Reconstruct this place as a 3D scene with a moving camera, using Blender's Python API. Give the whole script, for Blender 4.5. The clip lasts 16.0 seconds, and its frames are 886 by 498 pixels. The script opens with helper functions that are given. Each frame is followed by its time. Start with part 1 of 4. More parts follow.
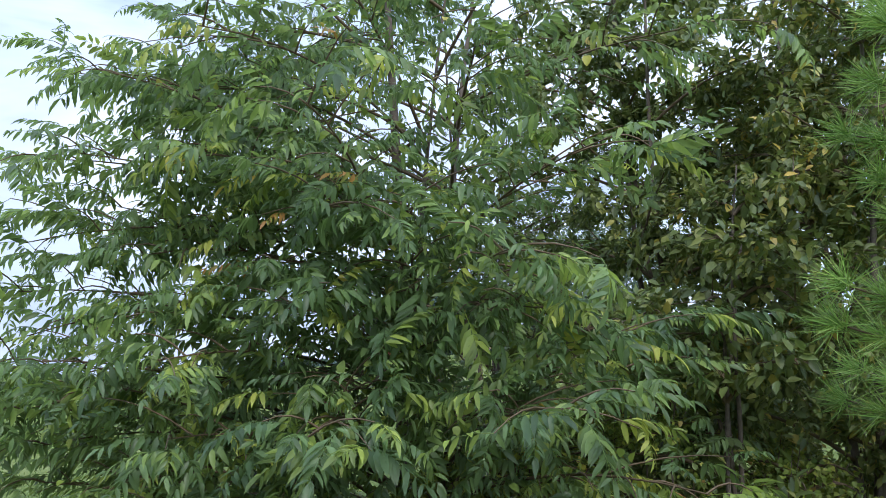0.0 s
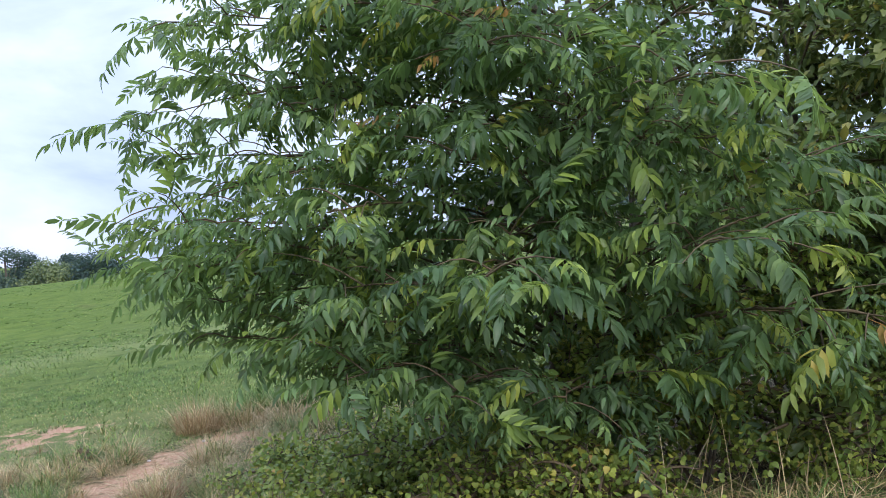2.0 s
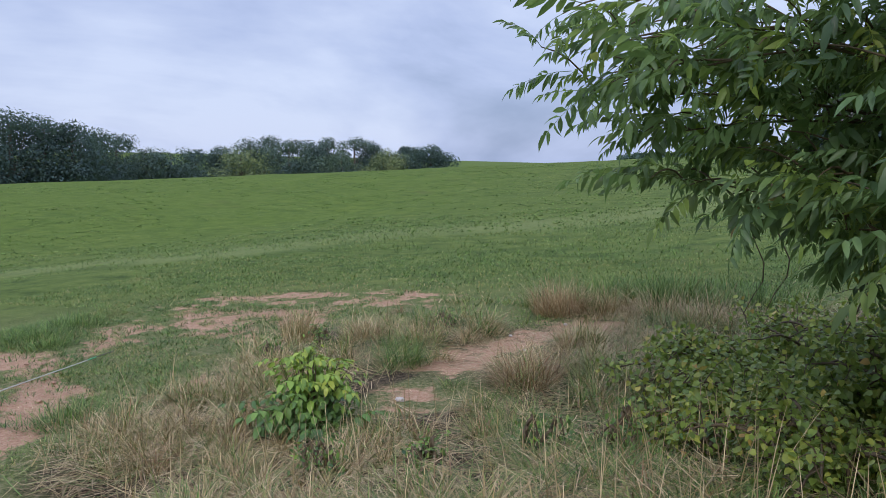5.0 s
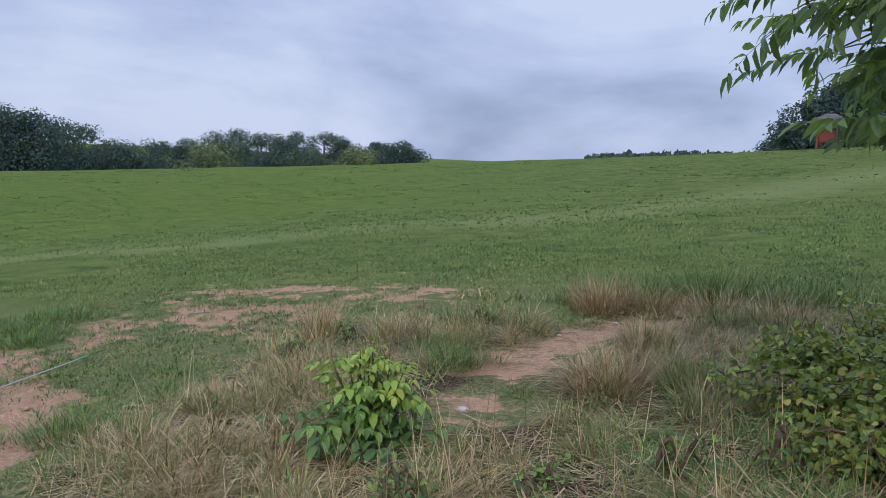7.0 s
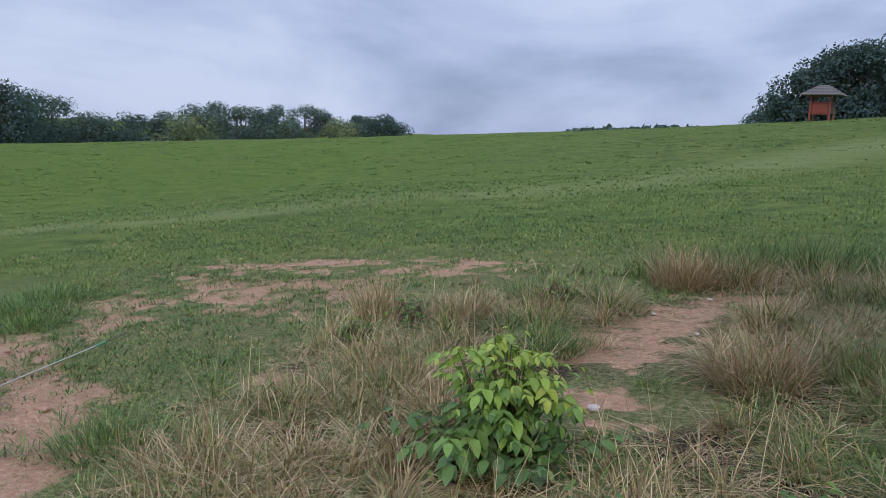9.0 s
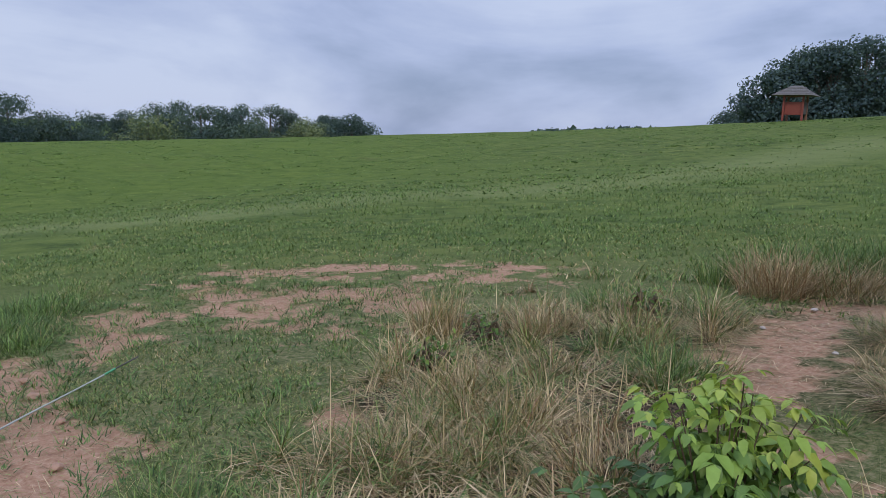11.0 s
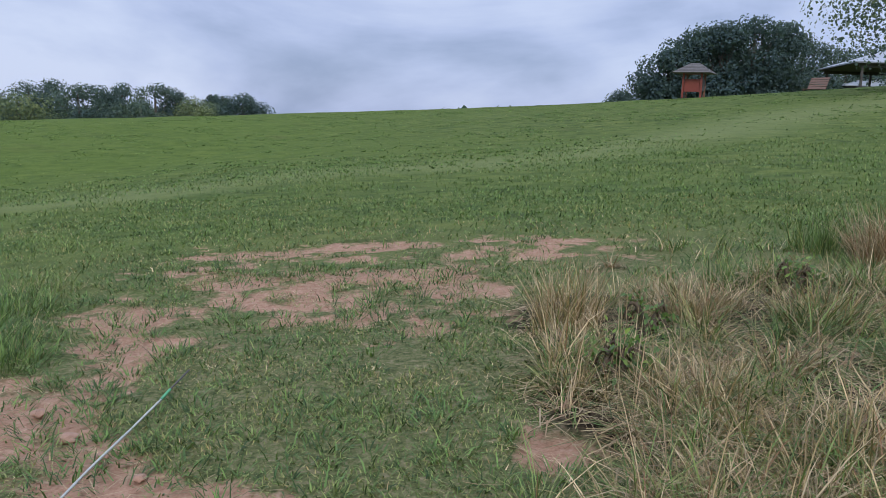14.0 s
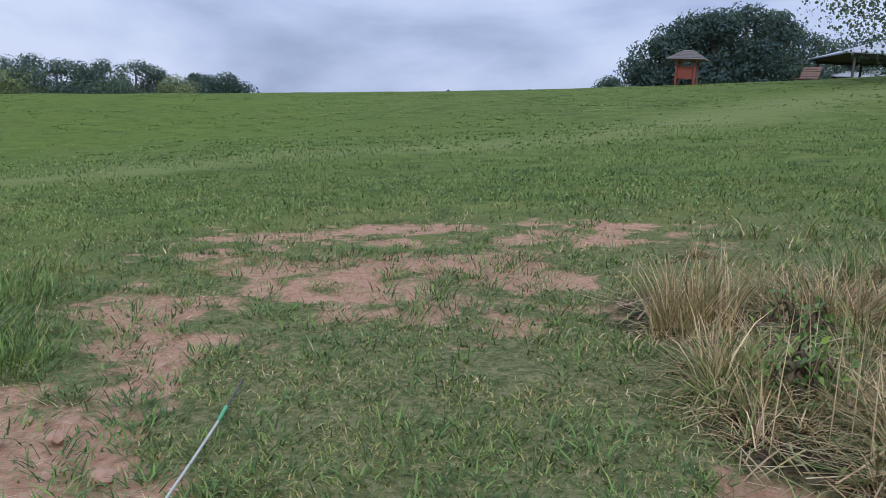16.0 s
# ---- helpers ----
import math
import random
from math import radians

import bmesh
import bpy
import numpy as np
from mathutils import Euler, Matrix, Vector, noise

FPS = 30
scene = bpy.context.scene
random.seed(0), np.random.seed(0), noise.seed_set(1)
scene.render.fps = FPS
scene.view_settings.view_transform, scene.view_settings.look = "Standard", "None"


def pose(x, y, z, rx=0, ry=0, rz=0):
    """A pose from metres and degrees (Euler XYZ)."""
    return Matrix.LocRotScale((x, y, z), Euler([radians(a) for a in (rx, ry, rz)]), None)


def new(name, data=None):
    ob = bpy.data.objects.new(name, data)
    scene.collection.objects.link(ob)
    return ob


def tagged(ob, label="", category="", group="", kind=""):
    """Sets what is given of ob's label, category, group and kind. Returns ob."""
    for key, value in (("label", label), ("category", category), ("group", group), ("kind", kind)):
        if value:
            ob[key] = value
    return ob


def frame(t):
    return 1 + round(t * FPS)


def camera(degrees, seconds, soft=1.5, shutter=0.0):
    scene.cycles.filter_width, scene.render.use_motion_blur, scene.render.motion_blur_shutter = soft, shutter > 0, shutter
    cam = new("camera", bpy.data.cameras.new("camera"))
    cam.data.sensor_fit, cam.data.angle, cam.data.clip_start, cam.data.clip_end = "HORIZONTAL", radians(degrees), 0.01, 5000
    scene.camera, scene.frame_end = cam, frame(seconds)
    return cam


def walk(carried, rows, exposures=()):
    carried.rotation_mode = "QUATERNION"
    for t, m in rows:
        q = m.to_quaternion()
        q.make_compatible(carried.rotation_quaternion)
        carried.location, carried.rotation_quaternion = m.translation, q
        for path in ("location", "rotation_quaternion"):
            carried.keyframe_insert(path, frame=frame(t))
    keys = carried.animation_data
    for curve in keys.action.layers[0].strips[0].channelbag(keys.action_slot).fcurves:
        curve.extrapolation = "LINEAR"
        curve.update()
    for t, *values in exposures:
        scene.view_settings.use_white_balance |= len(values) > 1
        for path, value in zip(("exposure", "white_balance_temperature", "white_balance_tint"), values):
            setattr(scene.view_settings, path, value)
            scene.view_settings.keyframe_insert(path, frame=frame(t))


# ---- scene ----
cam = camera(58.3, 16.0, soft=0.8)
METRES, EYE, TILT, LEAN, TURN = 10.0, 3.22, 9.0, 0.0, 0.0
ROWS = [
    (0.0, 0.0, 0.0, 0.0, 0.0, 0.0, -0.0),
    (0.5, -0.0019, -0.0036, 0.0002, 3.68, -0.84, 0.94),
    (1.0, -0.0082, -0.0027, -0.0023, 5.52, -1.85, 1.46),
    (1.5, -0.0207, 0.0036, -0.0076, 6.13, -4.73, 2.71),
    (2.0, -0.0354, 0.0075, -0.0151, 7.12, -9.21, 3.92),
    (2.5, -0.0495, 0.0165, -0.0232, 11.17, -10.61, 4.25),
    (3.0, -0.0651, 0.0318, -0.0358, 18.35, -11.5, 3.76),
    (3.5, -0.0871, 0.0469, -0.0491, 22.14, -13.07, 3.45),
    (4.0, -0.1161, 0.0646, -0.0561, 24.44, -13.58, 4.31),
    (4.5, -0.1437, 0.0861, -0.0707, 26.03, -14.22, 5.13),
    (5.0, -0.1683, 0.108, -0.083, 29.95, -14.27, 3.04),
    (7.5, -0.3289, 0.1661, -0.1264, 26.66, -14.67, 1.85),
    (8.0, -0.3635, 0.181, -0.1375, 25.82, -15.4, 2.28),
    (8.5, -0.3971, 0.1987, -0.1457, 25.91, -16.11, 1.9),
    (9.0, -0.4314, 0.2142, -0.1526, 26.17, -16.35, 1.48),
    (9.5, -0.4626, 0.2341, -0.1614, 25.99, -16.69, 1.33),
    (10.0, -0.4954, 0.2532, -0.169, 25.81, -16.56, 0.98),
    (12.5, -0.6669, 0.31, -0.2031, 19.22, -16.62, 0.81),
    (13.0, -0.7007, 0.3246, -0.2131, 18.73, -17.06, 0.14),
    (13.5, -0.7327, 0.3383, -0.2227, 18.58, -17.47, -0.38),
    (14.0, -0.7635, 0.3494, -0.2287, 15.71, -17.72, 0.1),
    (14.5, -0.7856, 0.3678, -0.2379, 14.51, -18.64, 0.08),
    (15.0, -0.8044, 0.3859, -0.2478, 14.38, -18.76, -0.53),
    (15.5, -0.8269, 0.3984, -0.2546, 14.78, -18.83, -1.2),
    (16.0, -0.8495, 0.4168, -0.259, 14.65, -18.8, -1.18),
]
EXPOSURES = [(0.0, 0.68), (2.0, 0.60), (3.0, 0.40), (3.5, 0.26), (4.0, 0.12), (5.0, -0.06), (7.5, -0.20), (10.0, -0.26), (12.5, -0.32), (14.0, -0.14), (16.0, -0.10)]
walk(cam, [(t, pose(0, 0, EYE, TILT, LEAN, TURN) @ pose(METRES * x, METRES * y, METRES * z, 90 + pitch, roll, yaw)) for t, x, y, z, yaw, pitch, roll in ROWS], EXPOSURES)

# ---- world and light ----
world = bpy.data.worlds.new("overcast_sky")
scene.world = world
world.use_nodes = True
wt = world.node_tree
wt.nodes.clear()


def wnode(kind, **inputs):
    n = wt.nodes.new(kind)
    for k, v in inputs.items():
        n.inputs[k].default_value = v
    return n


SUN_EL, SUN_ROT = radians(36), radians(200)
w_out = wnode("ShaderNodeOutputWorld")
w_bg = wnode("ShaderNodeBackground", Strength=1.0)
w_sky = wnode("ShaderNodeTexSky")
w_sky.sky_type, w_sky.sun_disc = "NISHITA", False
w_sky.sun_elevation, w_sky.sun_rotation = SUN_EL, SUN_ROT
w_scale = wnode("ShaderNodeVectorMath")
w_scale.operation = "SCALE"
w_scale.inputs["Scale"].default_value = 0.10
w_coord = wnode("ShaderNodeTexCoord")
w_map = wnode("ShaderNodeMapping")
w_map.inputs["Scale"].default_value = (1.0, 1.0, 2.6)
w_map.inputs["Location"].default_value = (0.35, 0.6, 0.2)
w_n1 = wnode("ShaderNodeTexNoise", Scale=1.9, Detail=7.0, Roughness=0.55, Distortion=0.6)
w_n2 = wnode("ShaderNodeTexNoise", Scale=6.0, Detail=4.0, Roughness=0.5)
w_add = wnode("ShaderNodeMath")
w_add.operation = "MULTIPLY_ADD"
w_add.inputs[1].default_value = 0.36
w_ramp = wnode("ShaderNodeValToRGB")
cr = w_ramp.color_ramp
cr.elements[0].position, cr.elements[0].color = 0.50, (0.35, 0.445, 0.70, 1)
cr.elements[1].position, cr.elements[1].color = 0.80, (0.70, 0.80, 1.08, 1)
e_mid = cr.elements.new(0.64)
e_mid.color = (0.52, 0.62, 0.93, 1)
w_mix = wnode("ShaderNodeMix")
w_mix.data_type = "RGBA"
w_mix.inputs[0].default_value = 0.88
wl = wt.links.new
wl(w_coord.outputs["Generated"], w_map.inputs["Vector"])
wl(w_map.outputs["Vector"], w_n1.inputs["Vector"])
wl(w_map.outputs["Vector"], w_n2.inputs["Vector"])
wl(w_n2.outputs[0], w_add.inputs[0])
wl(w_n1.outputs[0], w_add.inputs[2])
wl(w_add.outputs[0], w_ramp.inputs[0])
wl(w_sky.outputs[0], w_scale.inputs[0])
wl(w_scale.outputs[0], w_mix.inputs[6])
wl(w_ramp.outputs[0], w_mix.inputs[7])
w_sep = wnode("ShaderNodeSeparateXYZ")
w_high = wnode("ShaderNodeMapRange")
for k, v in (("From Min", 0.27), ("From Max", 0.95), ("To Min", 1.0), ("To Max", 2.35)):
    w_high.inputs[k].default_value = v
w_over = wnode("ShaderNodeVectorMath")
w_over.operation = "SCALE"
wl(w_coord.outputs["Generated"], w_sep.inputs[0])
wl(w_sep.outputs["Z"], w_high.inputs["Value"])
wl(w_mix.outputs[2], w_over.inputs[0])
wl(w_high.outputs[0], w_over.inputs["Scale"])
wl(w_over.outputs[0], w_bg.inputs[0])
wl(w_bg.outputs[0], w_out.inputs[0])

sun = new("sun", bpy.data.lights.new("sun", "SUN"))
sun.data.energy, sun.data.angle, sun.data.color = 1.5, radians(12), (1.0, 0.96, 0.9)
sun.matrix_world = pose(0, 0, 30, 90 - math.degrees(SUN_EL), 0, 20)


# ---- materials ----
def shader(name):
    m = bpy.data.materials.new(name)
    m.use_nodes = True
    return m, m.node_tree, m.node_tree.nodes["Principled BSDF"]


def ramp(nt, fac, stops):
    r = nt.nodes.new("ShaderNodeValToRGB")
    els = r.color_ramp.elements
    while len(els) < len(stops):
        els.new(0.5)
    for el, (p, c) in zip(els, stops):
        el.position, el.color = p, (*c, 1)
    nt.links.new(fac, r.inputs[0])
    return r.outputs[0]


def noise_tex(nt, scale, detail=4.0, rough=0.55, coords="Object"):
    tc = nt.nodes.new("ShaderNodeTexCoord")
    n = nt.nodes.new("ShaderNodeTexNoise")
    n.inputs["Scale"].default_value, n.inputs["Detail"].default_value = scale, detail
    n.inputs["Roughness"].default_value = rough
    nt.links.new(tc.outputs[coords], n.inputs["Vector"])
    return n.outputs[0]


def mixc(nt, fac, a, b, mode="MIX"):
    m = nt.nodes.new("ShaderNodeMix")
    m.data_type, m.blend_type = "RGBA", mode
    for sock, v in ((m.inputs[0], fac), (m.inputs[6], a), (m.inputs[7], b)):
        if isinstance(v, (int, float)):
            sock.default_value = v
        elif isinstance(v, tuple):
            sock.default_value = (*v, 1)
        else:
            nt.links.new(v, sock)
    return m.outputs[2]


def mathn(nt, op, a, b):
    m = nt.nodes.new("ShaderNodeMath")
    m.operation = op
    for sock, v in ((m.inputs[0], a), (m.inputs[1], b)):
        if isinstance(v, (int, float)):
            sock.default_value = v
        else:
            nt.links.new(v, sock)
    return m.outputs[0]


def attr(nt, name):
    a = nt.nodes.new("ShaderNodeAttribute")
    a.attribute_name = name
    return a.outputs["Fac"]


def bump(nt, bsdf, height, strength, dist):
    b = nt.nodes.new("ShaderNodeBump")
    b.inputs["Strength"].default_value, b.inputs["Distance"].default_value = strength, dist
    nt.links.new(height, b.inputs["Height"])
    nt.links.new(b.outputs[0], bsdf.inputs["Normal"])


def leaf_mat(name, stops, through_light=0.35, rough=0.45, spec=0.4, spread=0.6):
    """Leaf or blade: colour by its tone (attribute tone), small changes from piece to piece, some light passing
    through.
    """
    m, nt, b = shader(name)
    isl = nt.nodes.new("ShaderNodeNewGeometry").outputs["Random Per Island"]
    obj = nt.nodes.new("ShaderNodeObjectInfo").outputs["Random"]
    jit = mathn(nt, "MULTIPLY", mathn(nt, "SUBTRACT", mathn(nt, "ADD", isl, mathn(nt, "MULTIPLY", obj, 0.4)), 0.7), 0.22)
    fac = mathn(nt, "ADD", attr(nt, "tone"), jit)
    col = ramp(nt, fac, stops)
    n = noise_tex(nt, 38.0, 3.0)
    col = mixc(nt, 0.5, col, mixc(nt, n, (0.35, 0.35, 0.35), (0.68, 0.68, 0.68)), "OVERLAY")
    val = mathn(nt, "ADD", mathn(nt, "MULTIPLY", nt.nodes.new("ShaderNodeNewGeometry").outputs["Random Per Island"], spread), 1.0 - spread * 0.5)
    hsv = nt.nodes.new("ShaderNodeHueSaturation")
    nt.links.new(col, hsv.inputs["Color"])
    nt.links.new(val, hsv.inputs["Value"])
    col = hsv.outputs[0]
    nt.links.new(col, b.inputs["Base Color"])
    b.inputs["Roughness"].default_value = rough
    b.inputs["Specular IOR Level"].default_value = spec
    t = nt.nodes.new("ShaderNodeBsdfTranslucent")
    nt.links.new(mixc(nt, 0.35, col, (0.30, 0.42, 0.05)), t.inputs["Color"])
    mx = nt.nodes.new("ShaderNodeMixShader")
    mx.inputs[0].default_value = through_light
    nt.links.new(b.outputs[0], mx.inputs[1])
    nt.links.new(t.outputs[0], mx.inputs[2])
    nt.links.new(mx.outputs[0], nt.nodes["Material Output"].inputs["Surface"])
    return m


def plain_mat(name, c1, c2, scale, rough, bump_d=0.003, detail=5.0):
    m, nt, b = shader(name)
    n = noise_tex(nt, scale, detail)
    big = noise_tex(nt, scale * 0.17, 3.0)
    col = mixc(nt, n, c1, c2)
    col = mixc(nt, 0.5, col, mixc(nt, big, (0.36, 0.36, 0.36), (0.66, 0.66, 0.66)), "OVERLAY")
    nt.links.new(col, b.inputs["Base Color"])
    b.inputs["Roughness"].default_value = rough
    bump(nt, b, n, 0.6, bump_d)
    return m


# tone runs from dark green through fresh yellow-green to dead brown
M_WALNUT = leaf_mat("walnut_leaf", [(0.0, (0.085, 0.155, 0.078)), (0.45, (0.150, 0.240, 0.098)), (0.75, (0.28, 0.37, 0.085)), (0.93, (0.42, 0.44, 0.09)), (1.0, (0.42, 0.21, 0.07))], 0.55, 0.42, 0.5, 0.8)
M_SMALL = leaf_mat("small_leaf", [(0.0, (0.070, 0.110, 0.045)), (0.5, (0.135, 0.175, 0.056)), (0.8, (0.23, 0.24, 0.06)), (1.0, (0.40, 0.29, 0.06))], 0.3, 0.45, 0.4, 0.7)
M_VINE = leaf_mat("vine_leaf", [(0.0, (0.085, 0.150, 0.038)), (0.5, (0.19, 0.255, 0.050)), (0.8, (0.35, 0.36, 0.065)), (1.0, (0.42, 0.25, 0.08))], 0.36, 0.45, 0.4, 0.7)
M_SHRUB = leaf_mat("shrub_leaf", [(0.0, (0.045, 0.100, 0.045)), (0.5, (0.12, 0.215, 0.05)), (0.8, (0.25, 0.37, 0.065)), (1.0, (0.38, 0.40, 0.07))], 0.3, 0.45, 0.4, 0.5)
M_PINE = leaf_mat("pine_needle", [(0.0, (0.08, 0.19, 0.045)), (0.6, (0.19, 0.35, 0.075)), (1.0, (0.34, 0.46, 0.12))], 0.3)
# far leaf colours lightened and blued to stand in for distance haze
M_HAZED_LEAF = leaf_mat("hazed_wood_leaf", [(0.0, (0.040, 0.070, 0.078)), (0.5, (0.075, 0.115, 0.100)), (0.8, (0.165, 0.205, 0.095)), (1.0, (0.23, 0.26, 0.11))], 0.25, 0.6, 0.2, 0.25)
M_BLADE = leaf_mat("grass_blade", [(0.0, (0.058, 0.112, 0.034)), (0.3, (0.135, 0.215, 0.052)), (0.5, (0.23, 0.235, 0.08)), (0.64, (0.32, 0.222, 0.095)), (0.84, (0.54, 0.415, 0.245)), (1.0, (0.19, 0.10, 0.05))], 0.12, 0.6, 0.25, 1.1)
M_BARK = plain_mat("bark", (0.05, 0.038, 0.028), (0.17, 0.14, 0.11), 26.0, 0.9, 0.01)
M_TWIG = plain_mat("twig_bark", (0.06, 0.045, 0.025), (0.16, 0.11, 0.06), 60.0, 0.8)
M_RED = plain_mat("red_paint", (0.20, 0.042, 0.028), (0.27, 0.065, 0.04), 9.0, 0.6)
M_POST = plain_mat("brown_post", (0.16, 0.075, 0.045), (0.26, 0.13, 0.08), 14.0, 0.75)
M_SHINGLE = plain_mat("weathered_shingle", (0.075, 0.068, 0.062), (0.17, 0.155, 0.145), 7.0, 0.85, 0.01)
M_ROOF = plain_mat("pale_metal_roof", (0.26, 0.285, 0.31), (0.36, 0.38, 0.40), 1.5, 0.4)
M_DARKWOOD = plain_mat("dark_timber", (0.05, 0.045, 0.04), (0.11, 0.095, 0.085), 6.0, 0.7)
M_BENCH = plain_mat("weathered_bench_wood", (0.17, 0.10, 0.075), (0.27, 0.17, 0.125), 8.0, 0.8)
M_STONE = plain_mat("pale_stone", (0.36, 0.30, 0.26), (0.56, 0.50, 0.45), 40.0, 0.85, 0.004)
M_CLAY = plain_mat("clay_clod", (0.30, 0.17, 0.11), (0.42, 0.26, 0.18), 60.0, 0.95, 0.004)
M_LEASH = plain_mat("grey_webbing", (0.36, 0.36, 0.31), (0.52, 0.52, 0.46), 120.0, 0.7, 0.001)
M_CLIP = plain_mat("green_webbing", (0.07, 0.30, 0.13), (0.11, 0.40, 0.18), 90.0, 0.6, 0.001)


def ground_mat():
    m, nt, b = shader("field_ground")
    fine, mid, big = noise_tex(nt, 22.0, 8.0, 0.78), noise_tex(nt, 2.2, 5.0, 0.6), noise_tex(nt, 0.09, 4.0)
    tuft = noise_tex(nt, 0.33, 6.0, 0.7)
    soil = ramp(nt, fine, [(0.32, (0.20, 0.098, 0.055)), (0.45, (0.37, 0.200, 0.120)), (0.56, (0.47, 0.275, 0.175)), (0.68, (0.57, 0.395, 0.28))])
    soil = mixc(nt, mathn(nt, "MULTIPLY", mid, 0.45), soil, (0.40, 0.27, 0.19))
    # thatch colour; its near-black end paints the shade in gaps between tussocks
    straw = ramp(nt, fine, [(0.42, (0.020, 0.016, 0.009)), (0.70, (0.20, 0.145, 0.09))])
    turf = ramp(nt, fine, [(0.36, (0.040, 0.062, 0.020)), (0.5, (0.135, 0.145, 0.055)), (0.68, (0.31, 0.245, 0.15))])
    # dark end of the dash noise puts the shading of far tussocks into colour
    dash = noise_tex(nt, 1.1, 7.0, 0.8)
    far = ramp(nt, dash, [(0.38, (0.038, 0.063, 0.015)), (0.47, (0.092, 0.128, 0.030)), (0.58, (0.155, 0.185, 0.048))])
    far = mixc(nt, mathn(nt, "MULTIPLY", ramp(nt, tuft, [(0.4, (0, 0, 0)), (0.6, (1, 1, 1))]), 0.4), far, (0.062, 0.102, 0.026))
    far = mixc(nt, mathn(nt, "MULTIPLY", ramp(nt, big, [(0.38, (0, 0, 0)), (0.62, (1, 1, 1))]), 0.5), far, (0.115, 0.155, 0.034))
    far = mixc(nt, mathn(nt, "MULTIPLY", attr(nt, "lush"), 0.45), far, mixc(nt, dash, (0.062, 0.112, 0.014), (0.135, 0.195, 0.026)))
    pale = mixc(nt, fine, (0.165, 0.205, 0.070), (0.23, 0.245, 0.10))
    col = mixc(nt, attr(nt, "far"), turf, far)
    col = mixc(nt, attr(nt, "pale"), col, pale)
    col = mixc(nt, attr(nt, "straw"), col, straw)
    patchy = mathn(nt, "ADD", noise_tex(nt, 7.0, 6.0, 0.72), noise_tex(nt, 2.6, 3.0, 0.6))
    worn = mathn(nt, "ADD", attr(nt, "bare"), mathn(nt, "MULTIPLY", mathn(nt, "SUBTRACT", patchy, 1.0), 1.9))
    worn = ramp(nt, worn, [(0.22, (0, 0, 0)), (0.72, (1, 1, 1))])
    col = mixc(nt, mathn(nt, "MULTIPLY", worn, ramp(nt, attr(nt, "bare"), [(0.03, (0, 0, 0)), (0.25, (1, 1, 1))])), col, soil)
    nt.links.new(col, b.inputs["Base Color"])
    b.inputs["Roughness"].default_value, b.inputs["Specular IOR Level"].default_value = 0.95, 0.1
    h = mathn(nt, "ADD", mathn(nt, "ADD", fine, mathn(nt, "MULTIPLY", mid, 2.0)), mathn(nt, "MULTIPLY", mathn(nt, "MULTIPLY", dash, attr(nt, "far")), 7.0))
    bump(nt, b, h, 0.6, 0.03)
    return m


M_GROUND = ground_mat()


# ---- shape helpers ----
rng = np.random.default_rng(11)


def lattice(ix, iy, seed):
    n = (ix.astype(np.int64) * 374761393 + iy.astype(np.int64) * 668265263 + seed * 974711) & 0x7FFFFFFF
    n = ((n ^ (n >> 13)) * 1274126177) & 0x7FFFFFFF
    return ((n ^ (n >> 16)) & 0xFFFF) / 65535.0


def vnoise(x, y, size, seed=0):
    """Smooth noise of 0 to 1 with waves of that size in metres."""
    x, y = np.asarray(x, float) / size, np.asarray(y, float) / size
    ix, iy = np.floor(x), np.floor(y)
    fx, fy = x - ix, y - iy
    fx, fy = fx * fx * (3 - 2 * fx), fy * fy * (3 - 2 * fy)
    a, b_ = lattice(ix, iy, seed), lattice(ix + 1, iy, seed)
    c, d = lattice(ix, iy + 1, seed), lattice(ix + 1, iy + 1, seed)
    return (a * (1 - fx) + b_ * fx) * (1 - fy) + (c * (1 - fx) + d * fx) * fy


def fnoise(x, y, size, seed=0):
    return 0.55 * vnoise(x, y, size, seed) + 0.3 * vnoise(x, y, size * 0.45, seed + 1) + 0.15 * vnoise(x, y, size * 0.2, seed + 2)


def ss(a, b, v):
    t = np.clip((np.asarray(v, float) - a) / (b - a), 0, 1)
    return t * t * (3 - 2 * t)


def soup(name, verts, faces, mats, tone=None, index=None, smooth=False):
    """A mesh from arrays: faces is a list of (n, 3) and (n, 4) index arrays."""
    me = bpy.data.meshes.new(name)
    verts = np.asarray(verts, np.float32).reshape(-1, 3)
    faces = [np.asarray(f, np.int32) for f in faces if len(f)]
    loops = np.concatenate([f.ravel() for f in faces])
    sizes = np.concatenate([np.full(len(f), f.shape[1], np.int32) for f in faces])
    starts = np.concatenate([[0], np.cumsum(sizes)[:-1]]).astype(np.int32)
    me.vertices.add(len(verts))
    me.vertices.foreach_set("co", verts.ravel())
    me.loops.add(len(loops))
    me.loops.foreach_set("vertex_index", loops)
    me.polygons.add(len(sizes))
    me.polygons.foreach_set("loop_start", starts)
    me.polygons.foreach_set("loop_total", sizes)
    for m in mats:
        me.materials.append(m)
    if index is not None:
        me.polygons.foreach_set("material_index", np.asarray(index, np.int32))
    if smooth:
        me.polygons.foreach_set("use_smooth", np.ones(len(sizes), bool))
    if tone is not None:
        me.attributes.new("tone", "FLOAT", "POINT").data.foreach_set("value", np.asarray(tone, np.float32).ravel())
    me.update(calc_edges=True)
    return me


def child(name, me, parent, label="", kind=""):
    ob = new(name, me)
    ob.parent = parent
    return tagged(ob, label, kind=kind)


def bm_mesh(name, bm, mat):
    me = bpy.data.meshes.new(name)
    bm.to_mesh(me)
    bm.free()
    me.materials.append(mat)
    return me


